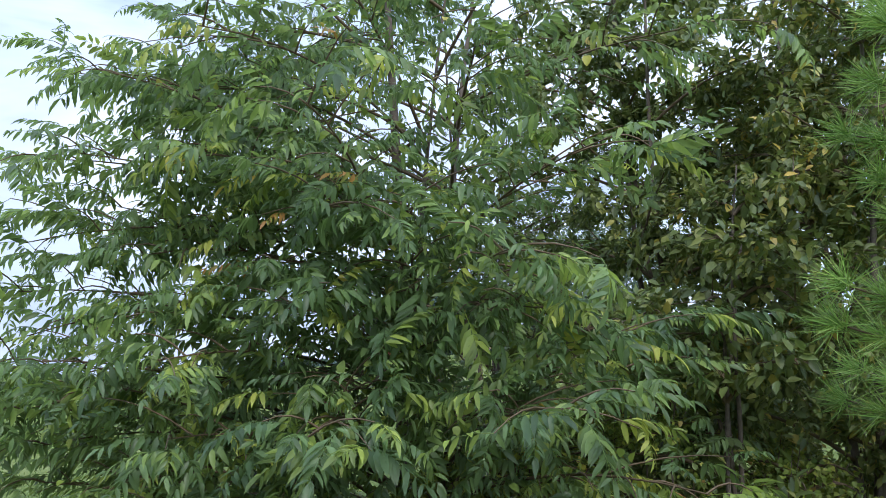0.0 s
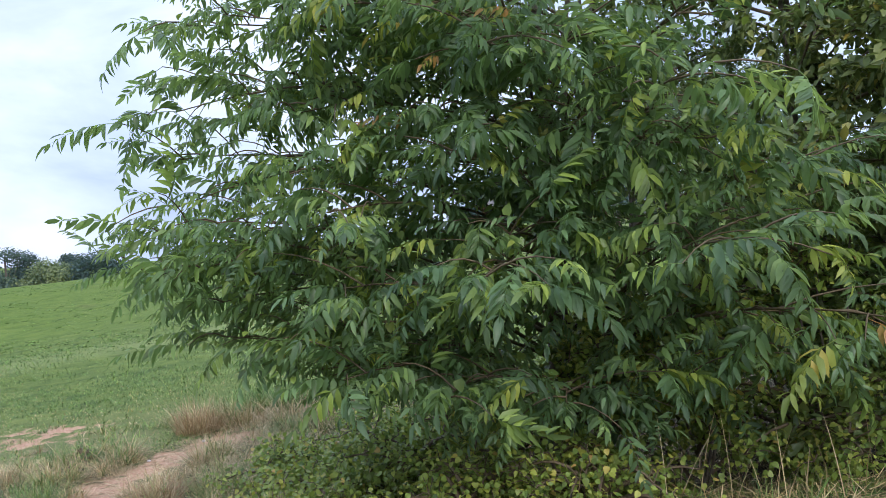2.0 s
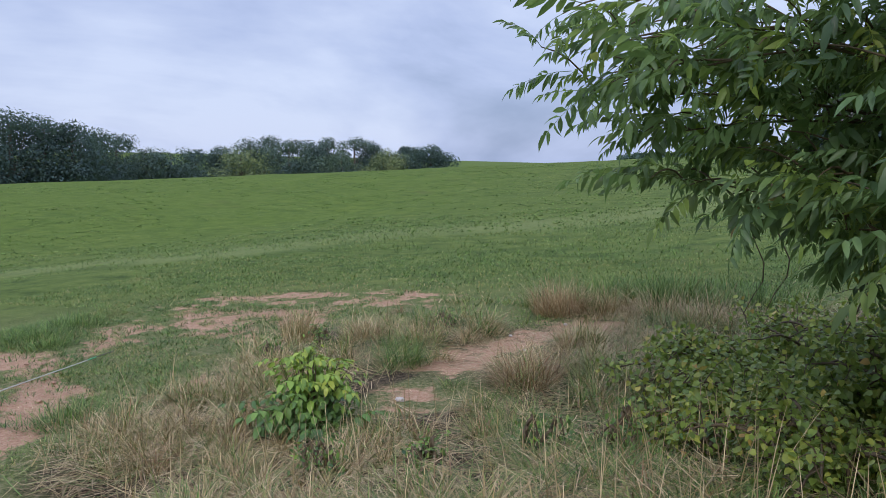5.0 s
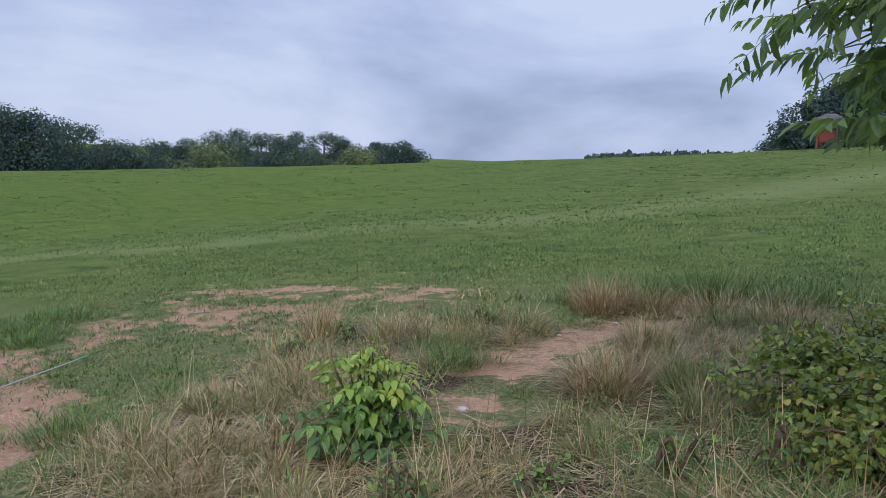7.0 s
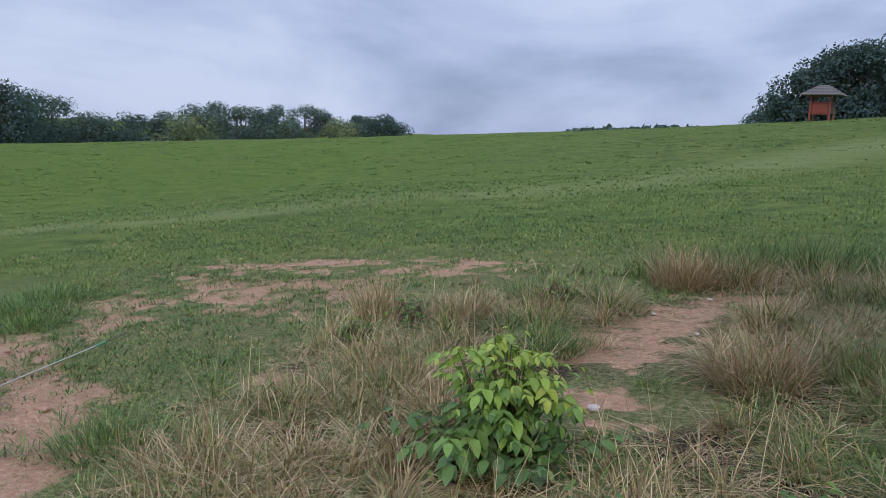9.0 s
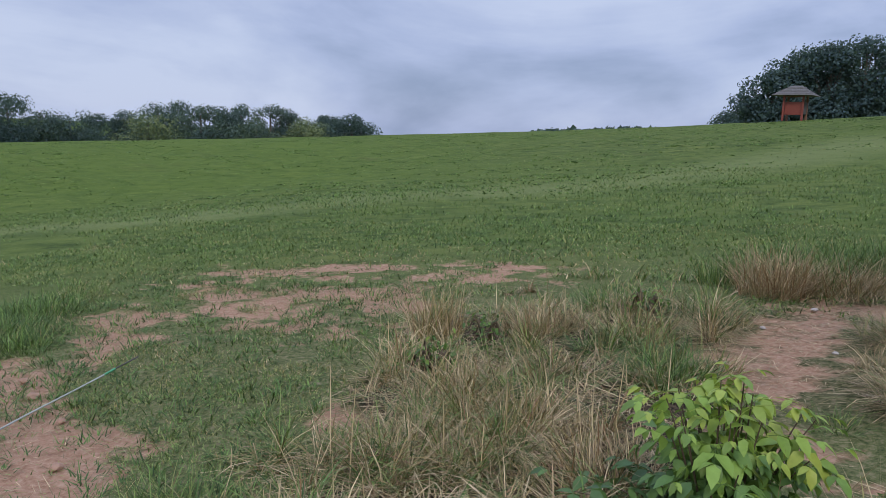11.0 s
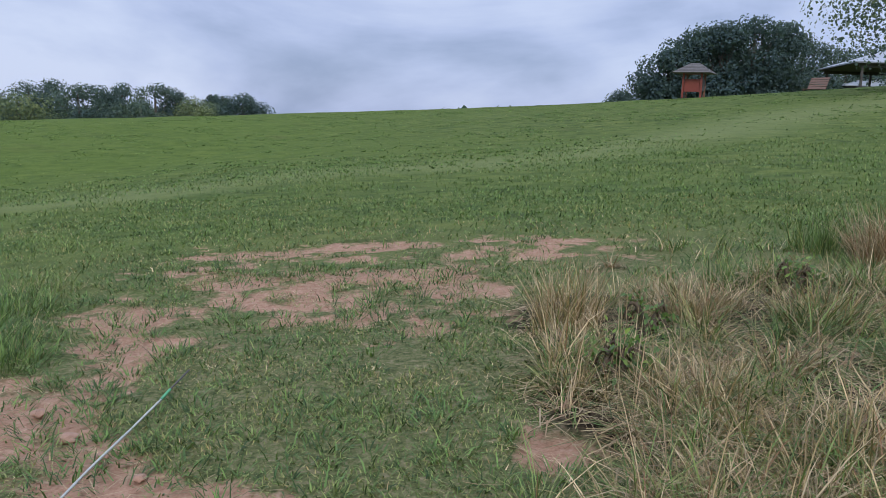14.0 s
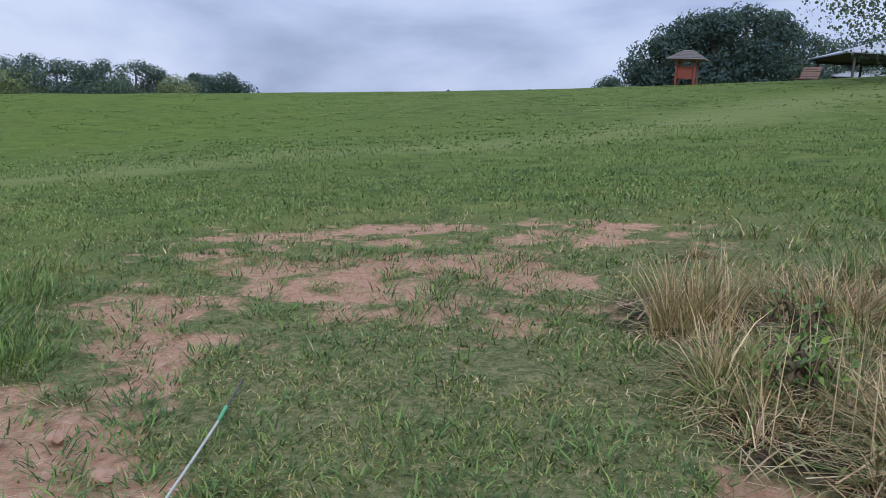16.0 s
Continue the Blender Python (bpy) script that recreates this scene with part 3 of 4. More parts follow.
    front = (places[:, 1] < 4.75) & (places[:, 2] < 5.2)
    pick = np.flatnonzero(front)[:290]
    rest = np.setdiff1d(np.arange(n), pick)
    pieces = []
    for k in range(len(LEAF_KINDS)):
        sel = rest[kinds[rest] == k]
        v, t, q, c = LEAF_KINDS[k]
        pieces.append(scatter((v, t, q), places[sel] - base, rot[sel], size[sel], tone[sel]))
    nv = 4200
    src = places[r.integers(0, n, nv)]
    inner = base + (src - base) * np.stack([np.sqrt(r.random(nv)) * 0.95] * 2 + [np.ones(nv)], -1) + r.normal(0, 0.12, (nv, 3))
    iv, it, iq, ic = scatter(HEART, inner - base, bases(r.normal(0, 1, (nv, 3)) + [0, -0.3, -0.5], np.tile([0.0, -0.5, 1.0], (nv, 1)) + r.normal(0, 0.3, (nv, 3))), r.uniform(0.05, 0.085, nv), np.clip(r.normal(0.36, 0.16, nv), 0.05, 0.9))
    child("climbing_vine", soup("climbing_vine", iv, [it, iq], [M_VINE], ic), tree, "rounded vine leaves climbing through the boughs", "stuff")
    v, t, q, c = merge(pieces)
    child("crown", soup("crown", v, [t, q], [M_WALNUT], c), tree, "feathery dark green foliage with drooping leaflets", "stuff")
    shared = {}
    for i in pick:
        step = round(float(tone[i]) * 6) / 6
        key = (int(kinds[i]), step)
        if key not in shared:
            v, t, q, c = LEAF_KINDS[key[0]]
            shared[key] = soup("leaf", v, [t, q], [M_WALNUT], np.full(len(v), step))
        ob = child("leaf", shared[key], tree)
        m = Matrix([[*(rot[i][0] * size[i])], [*(rot[i][1] * size[i])], [*(rot[i][2] * size[i])]]).to_4x4()
        m.translation = Vector(places[i] - base)
        ob.matrix_basis = m
    return tagged(tree, "bushy green tree with feathery drooping leaves at the field edge", "tree")


walnut_tree()


# ---- trees and brush behind it ----
def leafy_tree(name, x, y, height, spread, low, count, leaf, shape, mat, tones, label, seed, twigs=26):
    """A broad-leaved tree or tall bush: stems, boughs and single leaves on them."""
    r = np.random.default_rng(seed)
    z0 = gz(x, y) - 0.05
    tree = new(name)
    tree.location = (x, y, z0)
    stems, boughs, places, ways = [], [], [], []
    for k in range(3):
        a = r.uniform(0, 6.28)
        tp = np.array([math.cos(a) * spread * 0.25, math.sin(a) * spread * 0.25, height * r.uniform(0.8, 1.0)])
        s = np.linspace(0, 1, 10)[:, None]
        p = tp * s + np.concatenate([np.sin(s * 6 + k) * 0.06, np.cos(s * 5 + k) * 0.06, s * 0], 1) * np.minimum(1, s * 5)
        stems.append(p)
    per = max(4, count // (twigs * 7))
    for i in range(twigs):
        st = stems[i % 3]
        f = r.uniform(low / height, 0.95)
        a = st[int(f * 9)]
        az = i * 2.4 + r.uniform(-0.3, 0.3)
        reach = spread * (0.55 + 0.45 * math.sin(math.pi * min(1, f + 0.2))) * r.uniform(0.6, 1.05)
        e = a + np.array([math.cos(az) * reach, math.sin(az) * reach, r.uniform(0.0, 0.9) * reach * 0.5])
        p = bent(a, e, 0.2, 7)
        boughs.append(tube(p, np.linspace(0.02, 0.005, 7), 4))
        for k in range(7):
            c = p[min(6, 1 + k)]
            d = r.normal(0, 1, 3) * np.array([1, 1, 0.7])
            d /= np.linalg.norm(d)
            e2 = c + d * r.uniform(0.25, 0.6) * min(1.0, spread / 2)
            boughs.append(tube(np.array([c, (c + e2) / 2 + [0, 0, 0.03], e2]), [0.006, 0.004, 0.002], 3))
            fr = r.uniform(0.15, 1.05, per)[:, None]
            places.append(c * (1 - fr) + e2 * fr + r.normal(0, 0.05, (per, 3)))
            ways.append(np.tile(d * 0.5, (per, 1)) + r.normal(0, 0.6, (per, 3)) + [0, 0, -0.25])
    child("trunk", tubes_mesh("trunk", [tube(p, np.linspace(0.034, 0.008, 10) * min(1.2, height / 5), 7) for p in stems], M_BARK), tree)
    child("branch", tubes_mesh("branch", boughs, M_TWIG), tree, kind="stuff")
    places, ways = np.concatenate(places), np.concatenate(ways)
    n = len(places)
    tone = np.clip(r.normal(tones[0], tones[1], n), 0.02, 0.98)
    hint = np.tile([0.0, -0.3, 1.0], (n, 1)) + r.normal(0, 0.4, (n, 3))
    v, t, q, c = scatter(shape, places, bases(ways, hint), leaf * r.uniform(0.7, 1.25, n), tone)
    child("crown", soup("crown", v, [t, q], [mat], c), tree, kind="stuff")
    return tagged(tree, label, "tree" if height > 2.2 else "bush")


def small_leaf(width, p1, p2, taper, fold, droop):
    """A plainer leaf for small foliage: two halves folded along the midrib."""
    w, u = width * 0.5, width * 0.5 * taper
    v = np.array([[0, 0, 0], [-w, p1, fold], [-u, p2, fold - droop * 0.5], [0, 1, -droop], [u, p2, fold - droop * 0.5], [w, p1, fold]])
    return v, np.zeros((0, 3), int), np.array([[0, 3, 2, 1], [0, 5, 4, 3]])


OVAL = small_leaf(0.5, 0.32, 0.66, 0.8, 0.07, 0.15)
leafy_tree("vine_covered_tree", 2.3, 8.0, 7.5, 2.3, 0.6, 34000, 0.095, OVAL, M_SMALL, (0.45, 0.16), "slender tree with small olive green leaves and vines", 61, 64)
leafy_tree("vine_covered_tree", 4.6, 9.2, 8.0, 2.9, 0.5, 27000, 0.105, OVAL, M_SMALL, (0.5, 0.2), "leafy tree with yellowing small leaves in a thicket", 62, 60)
leafy_tree("vine_covered_tree", 0.6, 9.6, 6.5, 2.4, 0.8, 9000, 0.09, OVAL, M_SMALL, (0.4, 0.15), "dense green tree behind the walnut tree", 63, 36)
leafy_tree("thicket_sapling", 2.0, 5.9, 3.9, 1.0, 0.7, 1800, 0.11, OVAL, M_SMALL, (0.45, 0.15), "thin upright sapling with glossy green leaves", 64, 18)
leafy_tree("vine_covered_tree", 3.4, 6.6, 7.0, 2.0, 0.6, 27000, 0.09, OVAL, M_SMALL, (0.58, 0.2), "young tree with thin yellow-olive leaves in the thicket", 65, 64)
for i, (x, y, h, s, n) in enumerate([(-2.9, 7.8, 0.45, 0.8, 3000), (-2.2, 8.9, 0.5, 1.0, 3400), (-2.1, 7.0, 0.5, 0.85, 4200), (-1.3, 6.6, 0.8, 0.9, 4200), (-1.9, 5.7, 0.3, 0.7, 2200), (-0.9, 5.3, 0.4, 0.7, 2200), (-2.7, 6.6, 0.3, 0.6, 1800), (-0.1, 4.9, 0.35, 0.7, 2000), (-0.8, 7.6, 1.5, 1.0, 4800), (-0.1, 6.0, 1.8, 0.8, 5000), (0.7, 6.2, 2.1, 0.9, 5000), (1.6, 7.2, 2.1, 1.1, 4800), (1.5, 5.8, 2.0, 0.9, 5000), (-1.0, 9.4, 0.9, 1.3, 3400), (2.7, 6.4, 1.6, 1.0, 3600)]):
    leafy_tree("vine_thicket", x, y, h, s, 0.06, n, 0.040 if y < 6 else 0.047, HEART, M_VINE, (0.50, 0.17), "low tangled thicket of small yellow-green rounded leaves", 70 + i, 24)


for i, (x, y, h) in enumerate([(-4.3, 5.6, 0.22), (-3.7, 6.1, 0.25), (-5.0, 5.3, 0.2), (-7.6, 8.7, 0.2), (-6.6, 10.0, 0.22), (-7.75, 7.9, 0.16), (-3.2, 6.3, 0.28), (-2.6, 6.2, 0.25)]):
    leafy_tree("broadleaf_weed", x, y, h, 0.2, 0.03, 60, 0.042, OVAL, M_SHRUB, (0.42, 0.15), "small broad-leaved green weed among the dry grass", 130 + i, 6)


def pine_tree(x, y):
    r = np.random.default_rng(9)
    z0 = gz(x, y)
    tree = new("young_pine")
    tree.location = (x, y, z0 - 0.03)
    s = np.linspace(0, 1, 9)[:, None]
    trunk = np.concatenate([0.04 * np.sin(s * 5), 0.03 * np.cos(s * 6), s * 3.9], 1)
    child("trunk", tubes_mesh("trunk", [tube(trunk, np.linspace(0.06, 0.012, 9), 8)], M_BARK), tree)
    limbs, px, way = [], [], []
    for i in range(44):
        h = 0.9 + 2.9 * (i / 44)
        a = i * 2.2 + r.uniform(-0.2, 0.2)
        ln = 1.0 * (1.15 - 0.1 * h) * r.uniform(0.8, 1.1)
        e = np.array([math.cos(a) * ln, math.sin(a) * ln, h + 0.25 * ln])
        p = bent([0, 0, h], e, -0.05, 6)
        limbs.append(tube(p, np.linspace(0.014, 0.005, 6), 4))
        for f in np.linspace(0.6, 1.0, 4):
            px.append(p[min(5, int(f * 5))])
            way.append((e - np.array([0, 0, h])) / ln + np.array([0, 0, 0.3]))
    child("branch", tubes_mesh("branch", limbs, M_TWIG), tree, kind="stuff")
    px, way = np.repeat(np.array(px), 130, 0), np.repeat(np.array(way), 130, 0)
    n = len(px)
    way = way / np.linalg.norm(way, axis=1, keepdims=True) + r.normal(0, 0.75, (n, 3))
    needle = (np.array([[-0.010, 0, 0], [0.010, 0, 0], [0.009, 0.55, 0.01], [-0.009, 0.55, 0.01], [0, 1, -0.06]]), np.array([[3, 2, 4]]), np.array([[0, 1, 2, 3]]))
    v, t, q, c = scatter(needle, px + r.normal(0, 0.02, (n, 3)), bases(way, r.normal(0, 1, (n, 3))), r.uniform(0.16, 0.24, n), r.uniform(0.4, 1.0, n))
    child("needles", soup("needles", v, [t, q], [M_PINE], c), tree, "bright green long pine needles in brushy tufts", "stuff")
    return tagged(tree, "young pine with long bright green needles", "tree")


pine_tree(3.0, 3.8)


# ---- the leafy shrub in the dry grass ----
def sprout(x, y):
    r = np.random.default_rng(17)
    bush = new("green_shrub")
    z0 = gz(x, y)
    bush.location, bush.scale = (x, y, z0 - 0.02), (1.15, 1.15, 1.08)
    meshes = {}
    for k, (pairs, ln) in enumerate([(2, 0.22), (3, 0.26), (2, 0.19)]):
        v, t, q, c = compound_leaf(pairs, ln, 800 + k, 0.52, 0.44)
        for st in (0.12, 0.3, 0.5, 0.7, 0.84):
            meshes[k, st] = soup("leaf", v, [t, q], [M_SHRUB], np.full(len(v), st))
    for i in range(36):
        a = i * 2.4
        low = i >= 25
        lean = r.uniform(0.30, 0.50) if low else r.uniform(0.03, 0.30)
        h = r.uniform(0.10, 0.26) if low else r.uniform(0.44, 0.68) * (1.1 - 0.9 * lean)
        e = np.array([math.cos(a) * lean, math.sin(a) * lean, h])
        p = bent([math.cos(a) * 0.04, math.sin(a) * 0.04, 0], e, 0.06, 7)
        stem = child("stem", tubes_mesh("stem", [tube(p, np.linspace(0.006, 0.002, 7), 5)], M_TWIG), bush)
        for k in range(8):
            f = 0.3 + 0.7 * k / 7
            c = p[min(6, int(f * 6))] * (1 - (f * 6) % 1) + p[min(6, int(f * 6) + 1)] * ((f * 6) % 1)
            b = a + k * 2.2 + r.uniform(-0.3, 0.3)
            way = np.array([[math.cos(b), math.sin(b), r.uniform(-0.35, 0.35) + (0.6 if k > 5 else 0.1)]])
            m3 = bases(way, np.array([[0.0, 0, 1.0]]))[0] * r.uniform(0.45, 0.72) * (1.25 if low else 1.0)
            # tone step rises with leaf height: dark low down, yellow-green on top
            tone_level = min(4, max(0, int(c[2] / 0.60 * 4.8 - 0.1 + r.normal(0, 0.5))))
            ob = child("leaf", meshes[int(r.integers(0, 3)), (0.12, 0.3, 0.5, 0.7, 0.84)[tone_level]], bush)
            m = Matrix([[*m3[0]], [*m3[1]], [*m3[2]]]).to_4x4()
            m.translation = Vector(c + np.array([math.cos(b), math.sin(b), 0]) * 0.03)
            ob.matrix_basis = m
    return tagged(bush, "low leafy shrub with fresh yellow-green tips in dry grass", "shrub")


sprout(-5.75, 6.15)


# ---- grass ----
def points(n, x0, x1, y0, y1):
    return rng.uniform(x0, x1, n), rng.uniform(y0, y1, n)


def keep(x, y, chance):
    k = rng.random(len(x)) < chance
    return x[k], y[k]


def short_turf(n, x0, x1, y0, y1, height, width, segs=2):
    x, y = points(n, x0, x1, y0, y1)
    clump = fnoise(x, y, 0.4, 51)
    soft = spots(x, y, SOFT)
    worn = ss(0.0, 0.35, spots(x, y, [(-9.8, 10.6, 4.0, 4.6)]))
    x, y = keep(x, y, (1 - 0.97 * bare_at(x, y)) * (1 - tall_at(x, y)) * ss(0.25 + 0.17 * worn, 0.5 + 0.17 * worn, clump + 0.25 * np.maximum(soft, 0) + 0.06))
    rank, worn, soft = ss(0.05, 0.5, spots(x, y, RANK)), ss(0.0, 0.35, spots(x, y, [(-9.8, 10.6, 4.0, 4.6)])), spots(x, y, SOFT)
    m = len(x)
    h = height * (0.45 + 1.1 * fnoise(x, y, 0.3, 53)) * rng.uniform(0.5, 1.5, m) * (1 + 2.2 * rank)
    tone = 0.31 + 0.34 * (fnoise(x, y, 1.1, 55) - 0.5) + rng.normal(0, 0.08, m) - 0.09 * rank + 0.01 * ss(0.0, 0.6, soft)
    tone = np.where(rng.random(m) < (0.04 + 0.28 * worn) * (1 - ss(-0.1, 0.3, soft)), rng.uniform(0.45, 0.8, m), tone)
    return blades(x, y, ground_z(x, y) - 0.01, h, width * rng.uniform(0.6, 1.4, m), rng.uniform(0, 6.283, m), rng.uniform(0.3, 2.0, m), np.clip(tone, 0.02, 0.95), rng.uniform(0, 0.9, m), segs)


stuff("lawn_grass", [short_turf(240000, -13.4, -6.2, 4.4, 10.5, 0.036, 0.005), short_turf(85000, -17, -2.5, 10.0, 17.5, 0.05, 0.010)], M_BLADE, "short green lawn grass growing in uneven tufts", "grass")


def rosettes(n, x0, x1, y0, y1, per):
    """Low weeds and bunches that stand out of the lawn and the worn clay."""
    cx, cy = points(n, x0, x1, y0, y1)
    cx, cy = keep(cx, cy, (1 - tall_at(cx, cy)) * (0.35 + 0.65 * ss(0.4, 0.6, fnoise(cx, cy, 1.2, 91))))
    k = len(cx)
    rad, tone_level = rng.uniform(0.04, 0.13, k), rng.normal(0.16, 0.08, k)
    i = np.repeat(np.arange(k), per)
    m = len(i)
    a, d = rng.uniform(0, 6.283, m), np.sqrt(rng.random(m))
    x, y = cx[i] + d * rad[i] * np.cos(a), cy[i] + d * rad[i] * np.sin(a)
    return blades(x, y, ground_z(x, y) - 0.012, rad[i] * rng.uniform(0.5, 1.2, m), rng.uniform(0.004, 0.010, m), a + rng.normal(0, 0.5, m), rng.uniform(0.5, 1.8, m), np.clip(tone_level[i] + rng.normal(0, 0.06, m), 0.02, 0.5), rng.uniform(0.1, 0.7, m), 2)


stuff("lawn_weeds", [rosettes(1900, -13.5, -6.2, 5.0, 11.0, 18), rosettes(1900, -17.0, -2.0, 10.5, 19.0, 16)], M_BLADE, "dark green weed bunches dotted over the lawn and clay", "weeds")


def far_bunches(n, d0, d1, per):
    a, d = rng.uniform(-20, 66, n), np.sqrt(rng.uniform(d0 * d0, d1 * d1, n))
    cx, cy = CX - d * np.sin(np.radians(a)), CY + d * np.cos(np.radians(a))
    cx, cy = keep(cx, cy, ss(0.35, 0.6, fnoise(cx, cy, 5.0, 95)))
    k = len(cx)
    rad = rng.uniform(0.2, 0.7, k)
    i = np.repeat(np.arange(k), per)
    m = len(i)
    b = rng.uniform(0, 6.283, m)
    x, y = cx[i] + rad[i] * np.cos(b) * rng.random(m), cy[i] + rad[i] * np.sin(b) * rng.random(m)
    # low tone stands in for the shadows of bumps on the hill
    return blades(x, y, ground_z(x, y) - 0.02, rng.uniform(0.04, 0.10, m), rng.uniform(0.04, 0.10, m), b, rng.uniform(0.3, 1.2, m), np.clip(rng.normal(0.15, 0.05, m), 0.02, 0.4), rng.uniform(0, 0.6, m), 2)


def field_turf(n, d0, d1, height, width):
    """Mown grass of the open field, thinning out with distance."""
    a, d = rng.uniform(-20, 66, n), np.sqrt(rng.uniform(d0 * d0, d1 * d1, n))
    x, y = CX - d * np.sin(np.radians(a)), CY + d * np.cos(np.radians(a))
    x, y = keep(x, y, ss(0.3, 0.62, fnoise(x, y, 1.4, 57)) * (1 - tall_at(x, y)) * ss(13, 17, y + 3 * vnoise(x, y, 1.0, 3)))
    m = len(x)
    tone = 0.22 + 0.26 * (fnoise(x, y, 2.5, 58) - 0.5) + rng.normal(0, 0.08, m)
    return blades(x, y, ground_z(x, y) - 0.01, height * rng.uniform(0.4, 1.3, m), width * rng.uniform(0.5, 1.5, m), rng.uniform(0, 6.283, m), rng.uniform(0.3, 1.6, m), np.clip(tone, 0.02, 0.6), rng.uniform(0, 0.9, m), 2)


stuff("field_grass", [field_turf(80000, 9, 30, 0.10, 0.016), field_turf(26000, 26, 74, 0.06, 0.06), far_bunches(5500, 22, 74, 11)], M_BLADE, "mown green field grass with scattered tufts toned dark for shading", "grass")


def meadow(n, x0, x1, y0, y1, per, loose):
    """Tussocks whose blades arch over and droop, matted straw between them and a few tall pale stems."""
    cx, cy = points(n, x0, x1, y0, y1)
    cx, cy = keep(cx, cy, tall_at(cx, cy) * (1 - bare_at(cx, cy)) * ss(0.36, 0.54, fnoise(cx, cy, 0.6, 69)) * np.where(np.hypot(cx + 5.75, cy - 6.0) < 0.5, 0.3, 1.0))
    k = len(cx)
    green = ss(0.0, 0.5, spots(cx, cy, WEEDS))
    pick = rng.random(k) + 0.6 * green + 0.9 * (fnoise(cx, cy, 1.2, 63) - 0.5)
    tone_level = np.where(pick < 0.40, rng.normal(0.76, 0.07, k), np.where(pick < 0.55, rng.normal(0.64, 0.06, k), np.where(pick < 0.62, rng.normal(0.94, 0.04, k), rng.normal(0.30, 0.11, k))))
    lie = 6.283 * fnoise(cx, cy, 1.3, 65) * 2 + rng.normal(0, 0.6, k)
    rad, fan = rng.uniform(0.05, 0.13, k), rng.uniform(0.7, 1.5, k)
    size = rng.uniform(0.2, 0.46, k) * (0.7 + 0.6 * fnoise(cx, cy, 1.0, 67)) * (1 - 0.4 * green)
    i = np.repeat(np.arange(k), per)
    m = len(i)
    a, d = rng.uniform(0, 6.283, m), np.sqrt(rng.random(m))
    x, y = cx[i] + d * rad[i] * np.cos(a), cy[i] + d * rad[i] * np.sin(a)
    head = np.where(rng.random(m) < 0.35, lie[i] + rng.normal(0, 0.5, m), a + rng.normal(0, 0.5, m))
    tone = np.where(rng.random(m) < 0.16, rng.uniform(0.15, 0.95, m), tone_level[i] + rng.normal(0, 0.08, m))
    out = [blades(x, y, ground_z(x, y) - 0.01, size[i] * rng.uniform(0.5, 1.2, m), rng.uniform(0.003, 0.0075, m), head, rng.uniform(0.5, 2.3, m), np.clip(tone, 0.03, 0.99), np.clip(d * fan[i] + rng.normal(0, 0.18, m), 0, 1.4), 3)]
    x, y = points(loose, x0, x1, y0, y1)
    x, y = keep(x, y, tall_at(x, y) * ss(0.30, 0.5, fnoise(x, y, 0.5, 71)))
    m = len(x)
    mat_lie = 6.283 * fnoise(x, y, 0.8, 73) * 2 + rng.normal(0, 0.8, m)
    out.append(blades(x, y, ground_z(x, y) - 0.005, rng.uniform(0.15, 0.42, m), rng.uniform(0.004, 0.009, m), mat_lie, rng.uniform(-0.2, 0.4, m), np.where(rng.random(m) < 0.8, rng.uniform(0.56, 0.99, m), rng.uniform(0.1, 0.45, m)), rng.uniform(1.25, 1.5, m), 3))
    out[-1][0].reshape(m, -1, 3)[:, :, 2] += (rng.random(m) ** 2 * 0.10)[:, None]
    x, y = points(loose // 18, x0, x1, y0, y1)
    x, y = keep(x, y, tall_at(x, y) * (1 - bare_at(x, y)) * ss(0.4, 0.6, fnoise(x, y, 1.0, 75)))
    m = len(x)
    out.append(blades(x, y, ground_z(x, y) - 0.01, rng.uniform(0.35, 0.68, m), rng.uniform(0.003, 0.006, m), rng.uniform(0, 6.283, m), rng.uniform(0.0, 0.5, m), rng.uniform(0.72, 0.88, m), rng.uniform(0, 0.4, m), 4))
    return merge(out)


stuff("meadow_grass", [meadow(3600, -9.3, -2.0, 4.0, 11.8, 76, 30000), meadow(1100, -3.0, 7.0, 3.2, 15.0, 40, 9000), meadow(300, -4.2, 1.5, 2.6, 6.4, 40, 2500)], M_BLADE, "tall dry straw-coloured grass in drooping tussocks with green blades between", "grass")


def straw(n, x0, x1, y0, y1):
    x, y = points(n, x0, x1, y0, y1)
    x, y = keep(x, y, np.maximum(0.3 * bare_at(x, y) + 0.6 * ss(1.0, 0.3, near_line(x, y, PATHWAY)), 0.5 * tall_at(x, y)))
    m = len(x)
    return blades(x, y, ground_z(x, y) - 0.015, rng.uniform(0.04, 0.2, m), rng.uniform(0.002, 0.006, m), rng.uniform(0, 6.283, m), rng.uniform(-0.2, 0.25, m), np.clip(rng.normal(0.8, 0.09, m), 0.5, 1), 1.5, 3)


stuff("fallen_straw", [straw(60000, -12, -2.5, 3.5, 13)], M_BLADE, "fallen dry straw scattered over the clay", "straw")


